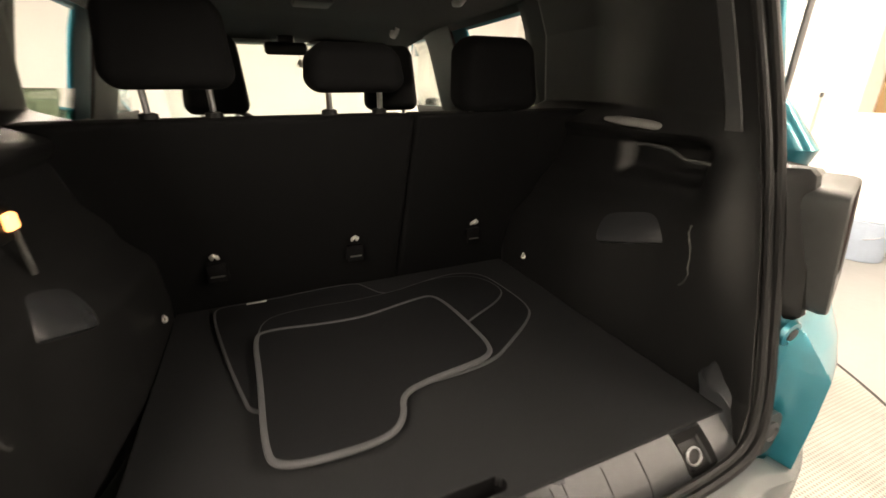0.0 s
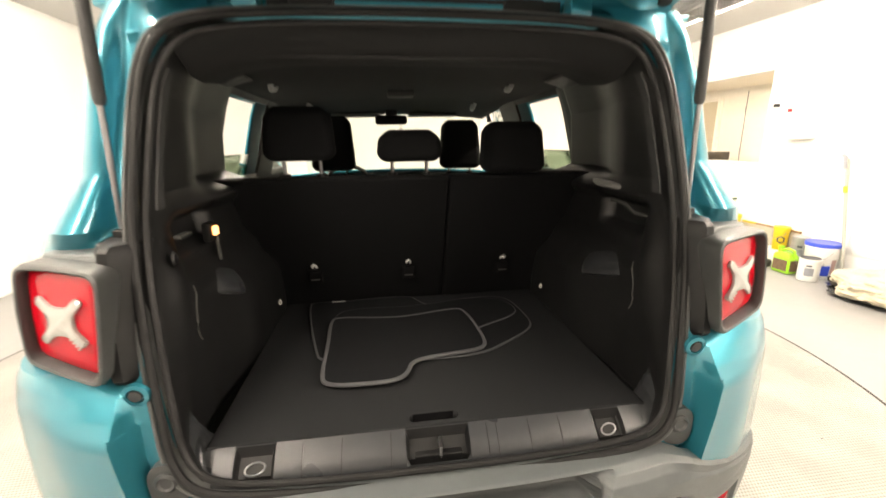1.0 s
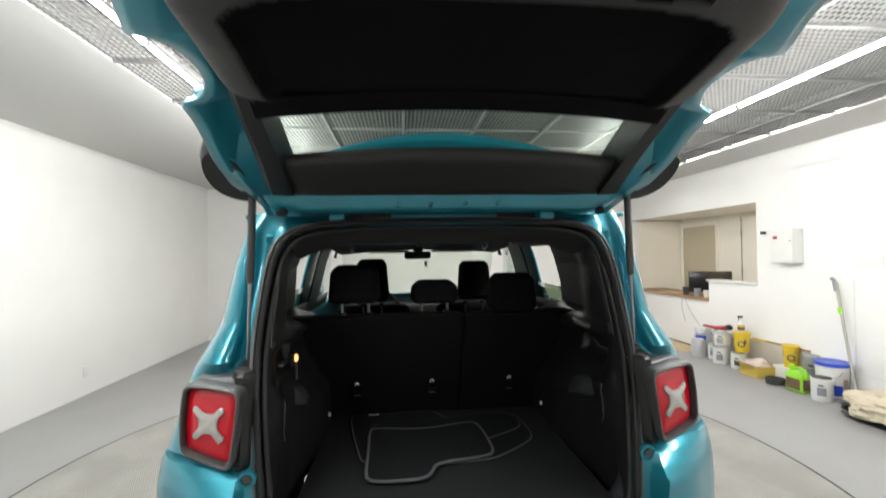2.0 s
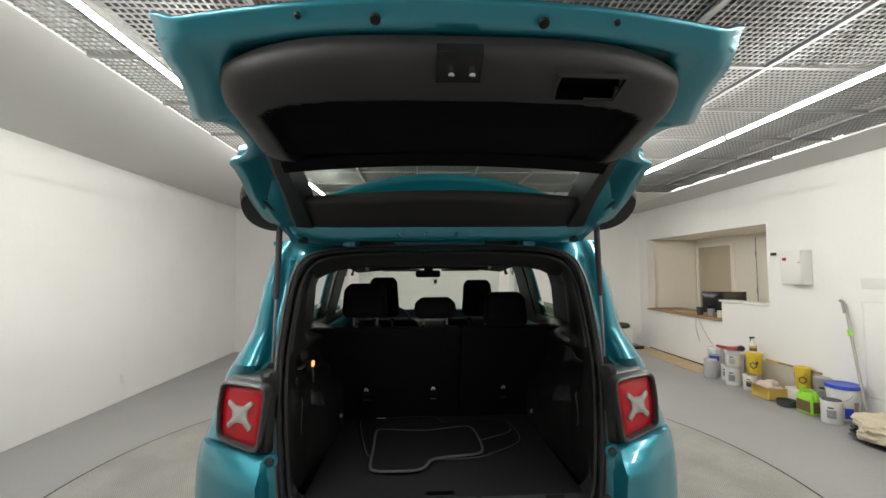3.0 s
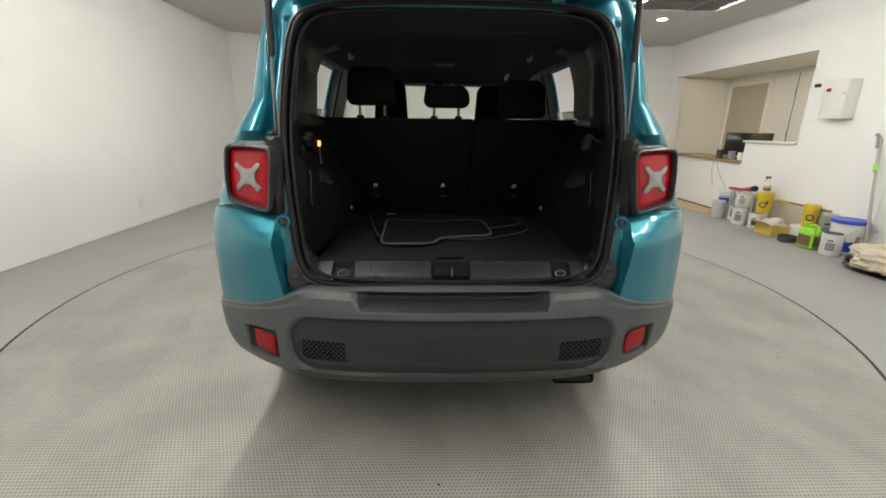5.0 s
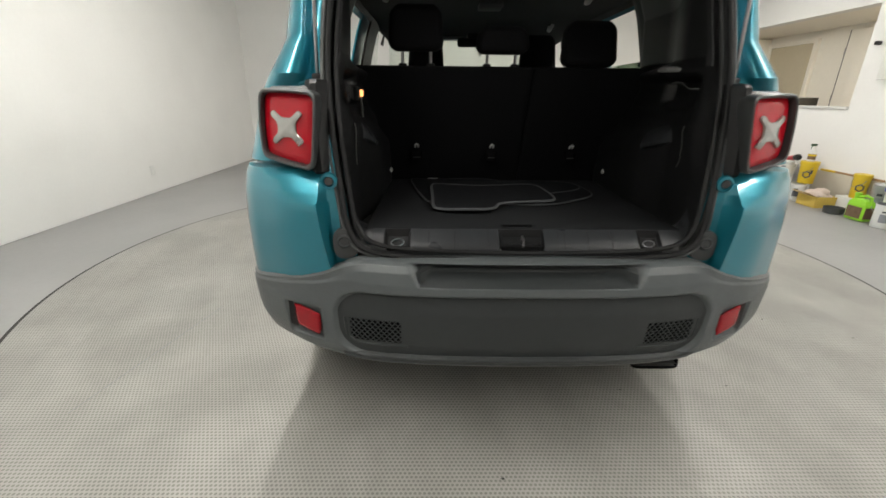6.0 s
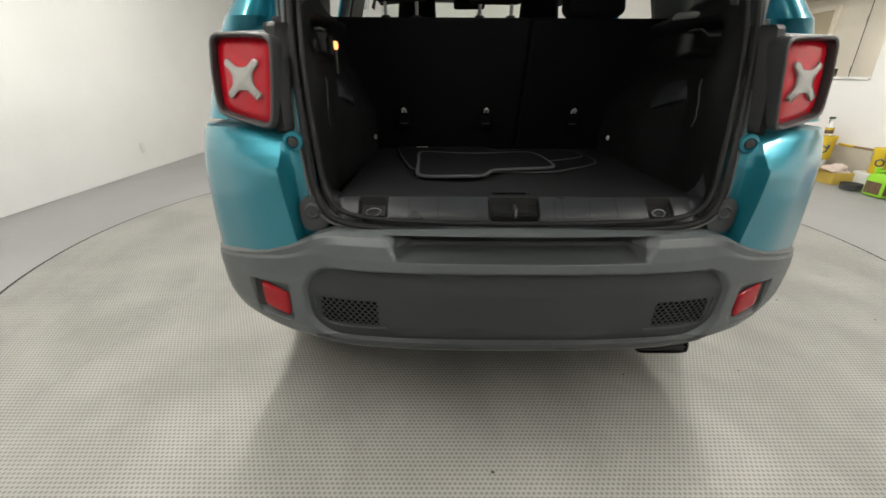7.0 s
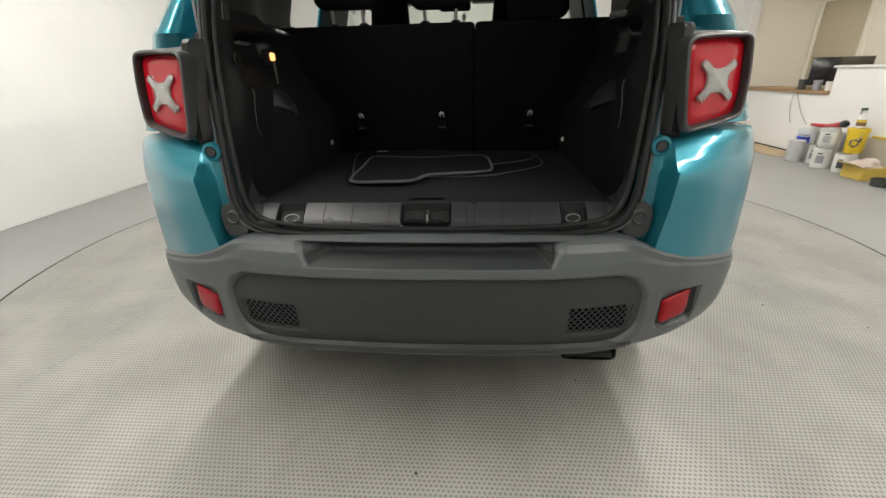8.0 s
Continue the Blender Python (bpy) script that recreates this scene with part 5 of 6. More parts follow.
# the pocket's shade is painted in: walls and floor near-black
part("pocket_wall", loft([[gate(POCKET[0] + x * sc, POCKET[1] + (s - 0.836) * sc, n) for x, s in ((-0.07, 0.808), (0.066, 0.806), (0.072, 0.864), (-0.066, 0.867))] for sc, n in ((1.03, -0.0743), (0.98, -0.031))]), INSET, pk, "pocket well, its shade put into a black colour")
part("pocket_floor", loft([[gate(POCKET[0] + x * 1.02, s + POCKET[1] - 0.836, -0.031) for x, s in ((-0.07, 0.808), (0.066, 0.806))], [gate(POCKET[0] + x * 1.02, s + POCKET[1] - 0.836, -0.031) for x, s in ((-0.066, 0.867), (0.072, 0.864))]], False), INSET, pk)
for x in (-0.16, -0.055, 0.055, 0.16):
    part("stud", lathe([(0.009, 0.0), (0.006, 0.008)], gate(x, 0.118, -0.022), 10, None, Matrix.Rotation(radians(156), 3, "X")), PAINT, liftgate)
part("hinge_rod", box(-0.185, 0.185, 0.336, 0.360, 1.681, 1.694, 0.005), PAINT, liftgate)
# black strip paints in the shade of the gap behind the hinges
part("hinge_gap_shade", box(-0.33, 0.33, 0.366, 0.380, 1.679, 1.712, 0.003), RUBBER, liftgate)


# seats
def rounded_block(x0, x1, y0, y1, z0, z1, b=0.03, lean=0.0, seg=4):
    bm = box(x0, x1, y0, y1, z0, z1, b, seg)
    for v in bm.verts:
        v.co.y += (v.co.z - z0) * lean
    return bm


rear_seat = thing("rear_seat", (0, 1.0, 0.5), "black fabric folding rear seat bench with three headrests", "car seat")
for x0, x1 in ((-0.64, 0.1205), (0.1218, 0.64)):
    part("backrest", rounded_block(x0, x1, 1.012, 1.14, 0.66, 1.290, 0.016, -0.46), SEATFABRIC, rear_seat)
# strip added behind the split to stop light leaking through
part("seat_gap_block", rounded_block(0.108, 0.134, 1.035, 1.12, 0.66, 1.27, 0.008, -0.46), INSET, rear_seat)
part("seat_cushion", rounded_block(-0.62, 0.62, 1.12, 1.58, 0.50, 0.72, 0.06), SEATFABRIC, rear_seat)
for x, z in ((-0.366, 0.968), (-0.018, 0.968), (0.352, 0.968)):
    an = part("child_anchor", box(x - 0.024, x + 0.024, 0.872, 0.91, z - 0.080, z - 0.03, 0.006), INSET, rear_seat)
    part("anchor_slot", tube([(x - 0.016, 0.8715, z - 0.062), (x + 0.016, 0.8715, z - 0.062)], 0.0025, 6), SOFTGREY, an)
    # pale enamel colour paints the steel's glint
    part("anchor_ring", tube([(x - 0.007, 0.884, z - 0.018), (x - 0.006, 0.863, z - 0.006), (x, 0.858, z), (x + 0.006, 0.863, z - 0.006), (x + 0.007, 0.884, z - 0.018)], 0.005, 8), BOXMETAL, an, "small steel anchor, its glint put into a pale colour")


def headrest(parent, x, y, z0, z1, w, d=0.11, shoulder=0.16):
    """A padded headrest: rounder and narrower towards the top, with a soft crown."""
    bm = box(x - w / 2, x + w / 2, y - d / 2, y + d / 2, z0, z1, 0.034, 6)
    for v in bm.verts:
        f = min(1.0, max(0.0, (v.co.z - z0) / (z1 - z0)))
        u = (v.co.x - x) / (w / 2)
        v.co.x = x + (v.co.x - x) * (1 - shoulder * f ** 2.5 - 0.05 * (1 - f) ** 3)
        v.co.z -= 0.022 * f * f * u * u
        v.co.y -= 0.02 * (1 - f)
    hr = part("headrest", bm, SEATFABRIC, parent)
    for dx in (-0.058, 0.058):
        part("headrest_post", tube([(x + dx, y + 0.01, z0 - 0.11), (x + dx, y - 0.01, z0 + 0.03)], 0.0065, 8), STEEL, hr)
        part("post_guide", lathe([(0.018, 0.0), (0.017, 0.012), (0.009, 0.015)], (x + dx, y + 0.006, min(z0 - 0.03, 1.288)), 14), BLACKTRIM, hr)


headrest(rear_seat, -0.358, 0.785, 1.345, 1.524, 0.228)
headrest(rear_seat, -0.008, 0.785, 1.337, 1.450, 0.220)
headrest(rear_seat, 0.347, 0.785, 1.292, 1.474, 0.224)


def front_seat(x, z0, z1):
    s = thing("front_seat", (x, 1.95, 0.4), "black fabric front car seat with headrest", "car seat", "front seats")
    part("backrest", rounded_block(x - 0.24, x + 0.24, 1.88, 2.02, 0.60, 1.225, 0.05, -0.36), SEATFABRIC, s)
    part("seat_cushion", rounded_block(x - 0.25, x + 0.25, 1.98, 2.48, 0.46, 0.66, 0.06), SEATFABRIC, s)
    headrest(s, x, 1.60, z0, z1, 0.222, 0.12, 0.22)


front_seat(-0.340, 1.262, 1.542)
front_seat(0.314, 1.262, 1.520)

part("dashboard", rounded_block(-0.70, 0.70, 2.75, 3.15, 0.75, 1.09, 0.06), BLACKTRIM, car)
sw = part("steering_wheel", tube([(-0.36 + 0.185 * math.cos(a), 2.62 + 0.07 * math.sin(a), 1.06 + 0.17 * math.sin(a)) for a in [2 * math.pi * k / 28 for k in range(28)]], 0.015, 8, closed=True), BLACKTRIM, car)
part("wheel_hub", box(-0.44, -0.28, 2.62, 2.68, 0.99, 1.10, 0.03), BLACKTRIM, sw)
mr = part("rear_view_mirror", box(-0.128, 0.090, 2.34, 2.368, 1.518, 1.580, 0.02, 3), BLACKTRIM, car)
part("mirror_stem", box(-0.055, 0.025, 2.345, 2.44, 1.575, 1.66, 0.012), BLACKTRIM, mr)
tag = part("hanging_tag", plate(chaikin([(0.045, 1.450), (0.062, 1.470), (0.060, 1.490), (0.045, 1.505), (0.030, 1.490), (0.028, 1.470)], 2), 0.0, 0.003), LABELWHITE, mr, "small pale hanging tag")
for v in tag.data.vertices:
    p = v.co + ORIGIN[tag]
    v.co = Vector((p.x, 2.352 + p.z, p.y)) - ORIGIN[tag]
part("tag_string", tube([(0.045, 2.353, 1.503), (0.045, 2.353, 1.535)], 0.0012, 5), RUBBER, mr)
for x in (-0.52, 0.485):
    part("grab_handle", tube([(x, 1.22, 1.655), (x - 0.010, 1.215, 1.628), (x - 0.014, 1.24, 1.615), (x - 0.010, 1.29, 1.622), (x, 1.30, 1.650)], 0.011, 8), HANDLEGREY, car)
for x in (-0.50, 0.485):
    part("grab_handle", tube([(x, 1.98, 1.625), (x - 0.010, 1.985, 1.600), (x - 0.012, 2.02, 1.590), (x - 0.008, 2.06, 1.598), (x, 2.07, 1.622)], 0.011, 8), HANDLEGREY, car)
part("dome_lamp", box(-0.06, 0.06, 1.30, 1.42, 1.600, 1.625, 0.006), SOFTGREY, car)
for x0, x1 in ((-0.42, -0.09), (0.10, 0.44)):
    part("sun_visor", box(x0, x1, 2.36, 2.46, 1.572, 1.592, 0.008), PALEPLASTIC, car)
part("cargo_bulkhead", box(-0.55, 0.55, 1.14, 1.16, 0.45, 0.75), BLACKTRIM, car)


# ---- floor mats in the boot ----
def floor_mat(name, pts, z, label, edge=0.0065, rim=None):
    c = chaikin([(x, y, 0) for x, y in pts], 3)
    cx, cy = sum(p.x for p in c) / len(c), sum(p.y for p in c) / len(c)
    t = thing(name, (cx, cy, z), label, "floor mat", "carpet mats in the boot")
    top = []

    def wob(x, y):
        return 0.004 * noise.noise((x * 6, y * 6, z * 30))
    rings = [[(p.x, p.y, z + wob(p.x, p.y)) for p in c]]
    rings.append([(p.x, p.y, z + 0.007 + wob(p.x, p.y)) for p in c])
    for f in (0.7, 0.4, 0.1):
        rings.append([(cx + (p.x - cx) * f, cy + (p.y - cy) * f, z + 0.008 + wob(cx + (p.x - cx) * f, cy + (p.y - cy) * f)) for p in c])
    part("carpet", loft(rings, True, True), MATFABRIC, t)
    part("binding", tube([(p.x, p.y, z + 0.004 + wob(p.x, p.y)) for p in c], edge, 8, closed=True, flat=0.8), rim or BINDING, t, "grey stitched edge binding")


floor_mat("floor_mat", [(-0.30, 0.44), (-0.325, 0.53), (-0.362, 0.69), (-0.397, 0.88), (-0.385, 0.92), (-0.30, 0.915), (-0.02, 0.935), (0.005, 0.89), (0.04, 0.81), (0.12, 0.83), (0.21, 0.865), (0.30, 0.872), (0.362, 0.83), (0.375, 0.72), (0.377, 0.60), (0.35, 0.545), (0.24, 0.467), (0.17, 0.42), (0.0, 0.41)], 0.7915, "black carpet floor mat with thin grey binding, lying lowest", 0.0046, DIMBINDING)
floor_mat("floor_mat", [(-0.27, 0.50), (0.10, 0.52), (0.19, 0.585), (0.345, 0.665), (0.36, 0.74), (0.32, 0.83), (0.20, 0.855), (0.04, 0.80), (-0.2, 0.82), (-0.3, 0.78)], 0.797, "black carpet floor mat with thin grey binding, between two others", 0.004, DIMBINDING)
floor_mat("floor_mat", [(-0.285, 0.345), (-0.268, 0.305), (-0.17, 0.289), (-0.095, 0.294), (-0.06, 0.325), (-0.046, 0.385), (0.014, 0.404), (0.10, 0.413), (0.160, 0.423), (0.183, 0.455), (0.184, 0.54), (0.174, 0.68), (0.158, 0.738), (0.12, 0.740), (-0.02, 0.699), (-0.11, 0.699), (-0.280, 0.722), (-0.297, 0.69), (-0.288, 0.54)], 0.8035, "black carpet floor mat with grey binding, lying on top")
solo("mat_tag", box(-0.317, -0.267, 0.902, 0.910, 0.8005, 0.802, 0.0005), LABELWHITE, "small white sewn tag lying on a black mat", "tag", at=(-0.29, 0.906, 0.8005))


# ---- things along the hatch wall ----
def wall_box():
    t = thing("electrical_box", (4.44, 3.48, 1.375), "light grey metal electrical box on the white wall", "electrical box")
    part("body", box(4.365, XR - 0.002, 3.335, 3.625, 1.378, 1.785, 0.006), BOXMETAL, t)
    part("cover", box(4.355, 4.364, 3.338, 3.622, 1.381, 1.782, 0.003), BOXMETAL, t)
    part("lock", lathe([(0.008, 0), (0.008, 0.008)], (4.355, 3.36, 1.64), 12, None, Matrix.Rotation(radians(-90), 3, "Y")), STEEL, t)
    sw = part("isolator", box(4.34, 4.354, 3.53, 3.575, 1.665, 1.70, 0.004), REDPLASTIC, t, "small red switch")
    part("switch_knob", box(4.325, 4.339, 3.545, 3.56, 1.675, 1.69, 0.003), REDPLASTIC, sw)


wall_box()
k = thing("wall_hook", (4.48, 3.84, 1.735), "small black hook on the white wall", "hook")
part("hook", box(4.44, XR - 0.001, 3.825, 3.865, 1.735, 1.775, 0.008), BLACKGLOSS, k)

counter = thing("counter", (4.6, 5.9, 0.766), "wooden counter top in the office hatch", "counter")
part("top", box(XR - 0.035, 5.15, WY1 + 0.003, WY2 - 0.003, 0.769, 0.80, 0.004), TIMBER, counter)


def office_door():
    t = thing("office_door", (OX - 0.02, 6.3, 0), "closed beige panelled door in the office nook", "door")
    part("leaf", box(OX - 0.035, OX - 0.003, 6.03, 6.92, 0.01, 2.00, 0.004), BEIGEDOOR, t)
    for y0, y1, z0, z1 in ((5.96, 6.027, 0, 2.06), (6.923, 6.99, 0, 2.06), (6.027, 6.923, 2.003, 2.06)):
        part("frame", box(OX - 0.055, OX - 0.002, y0, y1, z0, z1, 0.004), ALCOVE, t)
    part("handle", tube([(OX - 0.04, 6.09, 1.0), (OX - 0.09, 6.09, 1.0), (OX - 0.09, 6.19, 1.0)], 0.009, 8), STEEL, t)


office_door()
d2 = thing("cupboard_door", (OX - 0.02, 5.2, 0), "tall cream cupboard door in the office nook", "cupboard")
part("leaf", box(OX - 0.04, OX - 0.003, 5.02, 5.44, 0.05, 2.10, 0.006), ALCOVE, d2)
part("leaf", box(OX - 0.04, OX - 0.003, 4.45, 5.01, 0.05, 2.10, 0.006), ALCOVE, d2)

part("door_gap", box(OX - 0.0405, OX - 0.0395, 5.004, 5.026, 0.05, 2.10), JOINT, d2)
part("door_gap", box(OX - 0.0405, OX - 0.0395, 5.44, 5.452, 0.05, 2.10), JOINT, d2)
for z in (1.15, 1.78):
    part("hinge", tube([(OX - 0.048, 5.446, z), (OX - 0.048, 5.446, z + 0.09)], 0.007, 8), STEEL, d2)
# unseen fill panel added on the office ceiling to brighten the nook
ol = thing("office_fill_panel", (5.05, 3.1, WZT), "unseen warm white panel added to brighten the office nook", "ceiling light")
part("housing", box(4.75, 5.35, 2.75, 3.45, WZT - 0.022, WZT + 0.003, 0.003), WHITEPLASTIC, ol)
part("diffuser", box(4.78, 5.32, 2.78, 3.42, WZT - 0.027, WZT - 0.0225), OFFICEFILL, ol, "glowing face of the added warm white panel")

mon = thing("monitor", (4.9, 5.0, 0.80), "black flat computer monitor on the wooden counter", "monitor")
mm = Matrix.Translation((4.86, 5.30, 0)) @ Matrix.Rotation(radians(68), 4, "Z")
part("screen", box(-0.018, 0.018, -0.31, 0.31, 0.86, 1.20, 0.006, 2, mm), BLACKGLOSS, mon)
part("stand", box(0.0, 0.03, -0.03, 0.03, 0.81, 0.95, 0.004, 2, mm), BLACKGLOSS, mon)
part("foot", box(-0.08, 0.10, -0.11, 0.11, 0.801, 0.813, 0.004, 2, mm), BLACKGLOSS, mon)
desk_items = ((4.60, 5.53, 0.05, 0.13, SOFTGREY, "desk_cup", "dark grey cup on the wooden counter"), (4.62, 5.28, 0.052, 0.125, LABELGREY, "desk_cup", "grey cup on the wooden counter"), (4.64, 5.11, 0.04, 0.11, WHITEPLASTIC, "desk_cup", "white cup on the wooden counter"))
for x, y, r, h, m, nm, lb in desk_items:
    solo(nm, lathe([(r * 0.85, 0), (r, h), (r * 0.9, h), (r * 0.78, 0.01)], (x, y, 0.8005)), m, lb, "cup", at=(x, y, 0.8005))
solo("paper_stack", box(4.56, 4.80, 5.75, 6.25, 0.8008, 0.816, 0.003), PLY, "tan papers lying on the counter", "papers", at=(4.68, 6.0, 0.8008))
solo("floor_board", plate(chaikin([(4.05, 5.0), (4.2, 4.9), (4.495, 4.95), (4.495, 7.2), (4.2, 7.2), (4.12, 6.2)], 2), -0.003, 0.004), PLY, "bare plywood strip of floor before the counter", "floor strip", kind="structure")


def paint_can(x, y, r, h, body, lid, label, band=None, mark=None, z=0.0, handle=True, group="paint cans by the wall"):
    t = thing("paint_can", (x, y, z), label, "paint can", group)
    part("body", lathe([(r * 0.96, 0.0), (r, 0.006), (r, h - 0.012), (r * 1.03, h - 0.010), (r * 1.03, h - 0.002), (r * 0.95, h)], (x, y, z)), body, t)
    part("lid", lathe([(r * 0.94, h + 0.0005), (r * 0.92, h + 0.006), (r * 0.85, h + 0.006), (r * 0.82, h + 0.001)], (x, y, z)), lid, t)
    if band:
        part("label", lathe([(r * 1.008, h * 0.18), (r * 1.008, h * 0.82)], (x, y, z)), band, t)
    if mark:
        # printed patch towards the room, with a dark bar over it
        for z0, z1, a0, n, mm2 in ((0.26, 0.62, 198, 9, mark), (0.68, 0.75, 204, 6, LABELDARK)):
            rings = []
            for zz in (h * z0, h * z1):
                rings.append([(x + r * 1.02 * math.cos(a), y + r * 1.02 * math.sin(a), z + zz) for a in [math.radians(a0 + 6 * k) for k in range(n)]])
            part("printed_patch", loft(rings, False), mm2, t)
    if handle:
        part("bail", tube([(x + 0.2 * r * math.cos(2.2) + r * 1.02 * math.cos(a) * -0.7, y + r * 1.03 * math.cos(a), z + h * 0.85 - abs(math.sin(a)) * h * 0.35) for a in [math.pi * k / 10 for k in range(11)]], 0.0025, 6), STEEL, t)
    return t


def bucket(x, y, r, h, body, lid, label, patch=None, z=0.0):
    t = thing("bucket", (x, y, z), label, "bucket", "paint cans by the wall")
    part("body", lathe([(r * 0.86, 0.0), (r * 0.88, 0.005), (r * 0.98, h * 0.86), (r * 1.03, h * 0.87), (r * 1.03, h * 0.90), (r, h * 0.91), (r, h)], (x, y, z)), body, t)
    part("lid", lathe([(r * 1.06, h - 0.025), (r * 1.07, h), (r * 1.04, h + 0.012), (r * 0.9, h + 0.008), (r * 0.2, h + 0.006)], (x, y, z)), lid, t)
    if patch:
        for m, a0, a1, z0, z1 in patch:
            rings = []
            for zz in (z0, z1):
                rr = r * (0.88 + 0.10 * zz / (h * 0.86)) + 0.002
                rings.append([(x + rr * math.cos(a), y + rr * math.sin(a), z + zz) for a in [math.radians(a0 + (a1 - a0) * k / 8) for k in range(9)]])
            part("label_patch", loft(rings, False), m, t)
    part("bail", tube([(x - r * 1.02 * abs(math.sin(a)) * 0.6 - 0.3 * r, y + r * 1.02 * math.cos(a), z + h * 0.8 - math.sin(a) * h * 0.3) for a in [math.pi * k / 10 for k in range(11)]], 0.003, 6), STEEL, t)
    return t


def printed_hexagon(t, x, y, z, r, aim, size):
    """A dark ring-like hexagon printed on a round tub, towards the room."""
    rings = []
    for k in (1.0, 0.62):
        ring6 = []
        for q in range(6):
            a = math.radians(60 * q + 30)
            turn = math.radians(aim) + size * k * math.cos(a) / r
            ring6.append((x + r * math.cos(turn), y + r * math.sin(turn), z + size * k * math.sin(a)))
        rings.append(ring6)
    part("printed_hexagon", loft(rings), LABELDARK, t)


paint_can(4.14, 4.66, 0.088, 0.245, PALECAN, PALECAN, "plain pale grey paint can on the floor", handle=False)
bucket(4.35, 4.84, 0.098, 0.385, CLEARPLASTIC, WHITEPLASTIC, "white pail with blue print by the wall", [(BLUEPLASTIC, 170, 262, 0.20, 0.275), (LABELGREY, 180, 250, 0.285, 0.30), (LABELWHITE, 170, 262, 0.08, 0.19)])
paint_can(4.235, 4.49, 0.052, 0.21, WHITEPLASTIC, TIN, "slim white paint can with dark print", mark=LABELGREY, handle=False)
paint_can(4.15, 4.23, 0.091, 0.235, WHITEPLASTIC, LABELDARK, "white paint can with a dark stained lid, under another", band=LABELWHITE, mark=LABELGREY, handle=False)
paint_can(4.13, 4.19, 0.086, 0.205, PALECAN, TIN, "pale paint can stacked on another can", band=LABELWHITE, mark=TIN, z=0.243)
bucket(4.37, 4.46, 0.10, 0.375, WHITEPLASTIC, WHITEPLASTIC, "white plastic bucket by the wall", [(LABELGREY, 190, 236, 0.10, 0.24), (LABELDARK, 196, 222, 0.26, 0.28)])
paint_can(4.18, 3.97, 0.078, 0.20, WHITEPLASTIC, TIN, "white paint can with dark label under a yellow tub", mark=LABELDARK, handle=False)
tub = bucket(4.27, 4.0, 0.090, 0.250, YELLOWPLASTIC, YELLOWPLASTIC, "yellow plastic tub with dark print on a can", [(LABELDARK, 244, 260, 0.12, 0.165)], z=0.208)
printed_hexagon(tub, 4.27, 4.0, 0.318, 0.0885, 224, 0.046)
solo("white_carton", box(4.30, 4.46, 3.34, 3.58, 0.0, 0.153, 0.006), WHITEPLASTIC, "plain white carton under a yellow tub", "box")
tub = bucket(4.385, 3.42, 0.075, 0.250, YELLOWPLASTIC, YELLOWPLASTIC, "yellow tub with dark print on a white carton", z=0.154)
printed_hexagon(tub, 4.385, 3.42, 0.272, 0.0735, 226, 0.044)
paint_can(4.395, 3.185, 0.082, 0.345, TIN, TIN, "tall grey metal can by the wall", mark=LABELGREY)
bucket(4.335, 2.90, 0.142, 0.345, WHITEPLASTIC, BLUEPLASTIC, "large white bucket with a blue lid", [(BLUEPLASTIC, 226, 258, 0.03, 0.135), (PINKPRINT, 260, 282, 0.05, 0.20), (LABELWHITE, 192, 224, 0.05, 0.2)])
paint_can(4.10, 2.80, 0.088, 0.225, WHITEPLASTIC, LABELDARK, "white paint can with a black spilled lid", mark=LABELGREY)
solo("clear_tray", lathe([(0.075, 0.0), (0.09, 0.005), (0.095, 0.065), (0.09, 0.065), (0.085, 0.01)], (4.10, 3.34, 0)), SOFTGREY, "grey plastic tray on the floor", "tray")
paint_can(4.36, 2.50, 0.088, 0.115, BLACKGLOSS, TIN, "short dark can behind the drop cloth", handle=False)

jug = thing("green_jug", (4.12, 3.06, 0), "lime green plastic jug with dark label", "jug", "paint cans by the wall")
part("body", box(4.05, 4.17, 2.97, 3.17, 0.0, 0.185, 0.022, 3), GREENPLASTIC, jug)
part("shoulder", loft([[(4.11 + a * sx, 3.07 + b * sy, z) for a, b in ((-1, -1), (1, -1), (1, 1), (-1, 1))] for sx, sy, z in ((0.055, 0.095, 0.175), (0.045, 0.080, 0.205), (0.025, 0.035, 0.222))], True, True), GREENPLASTIC, jug)
part("neck", lathe([(0.026, 0.20), (0.024, 0.245), (0.029, 0.247), (0.029, 0.272), (0.005, 0.274)], (4.11, 3.135, 0)), GREENPLASTIC, jug)
part("grip", tube([(4.11, 3.11, 0.235), (4.11, 3.04, 0.258), (4.11, 2.985, 0.245), (4.11, 2.975, 0.16)], 0.014, 8), GREENPLASTIC, jug)
part("label", box(4.0475, 4.0495, 2.99, 3.15, 0.03, 0.145), LABELBROWN, jug, "dark brown printed label")
part("label", box(4.065, 4.155, 2.9675, 2.9695, 0.03, 0.145), LABELBROWN, jug, "dark brown printed label")

SBX, SBY, SBZ = 4.28, 4.02, 0.471
sb = thing("spray_bottle", (SBX, SBY, SBZ), "white spray bottle on the yellow tub", "bottle")
part("body", lathe([(0.038, 0.0), (0.041, 0.01), (0.041, 0.10), (0.018, 0.135), (0.015, 0.155)], (SBX, SBY, SBZ)), WHITEPLASTIC, sb)
part("label", lathe([(0.0415, 0.02), (0.0415, 0.085)], (SBX, SBY, SBZ)), LABELBROWN, sb, "dark printed label")
part("label_band", lathe([(0.0419, 0.06), (0.0419, 0.082)], (SBX, SBY, SBZ)), YELLOWPLASTIC, sb, "yellow label band")
part("collar", lathe([(0.017, 0.155), (0.018, 0.158), (0.018, 0.175), (0.012, 0.177)], (SBX, SBY, SBZ)), WHITEPLASTIC, sb)
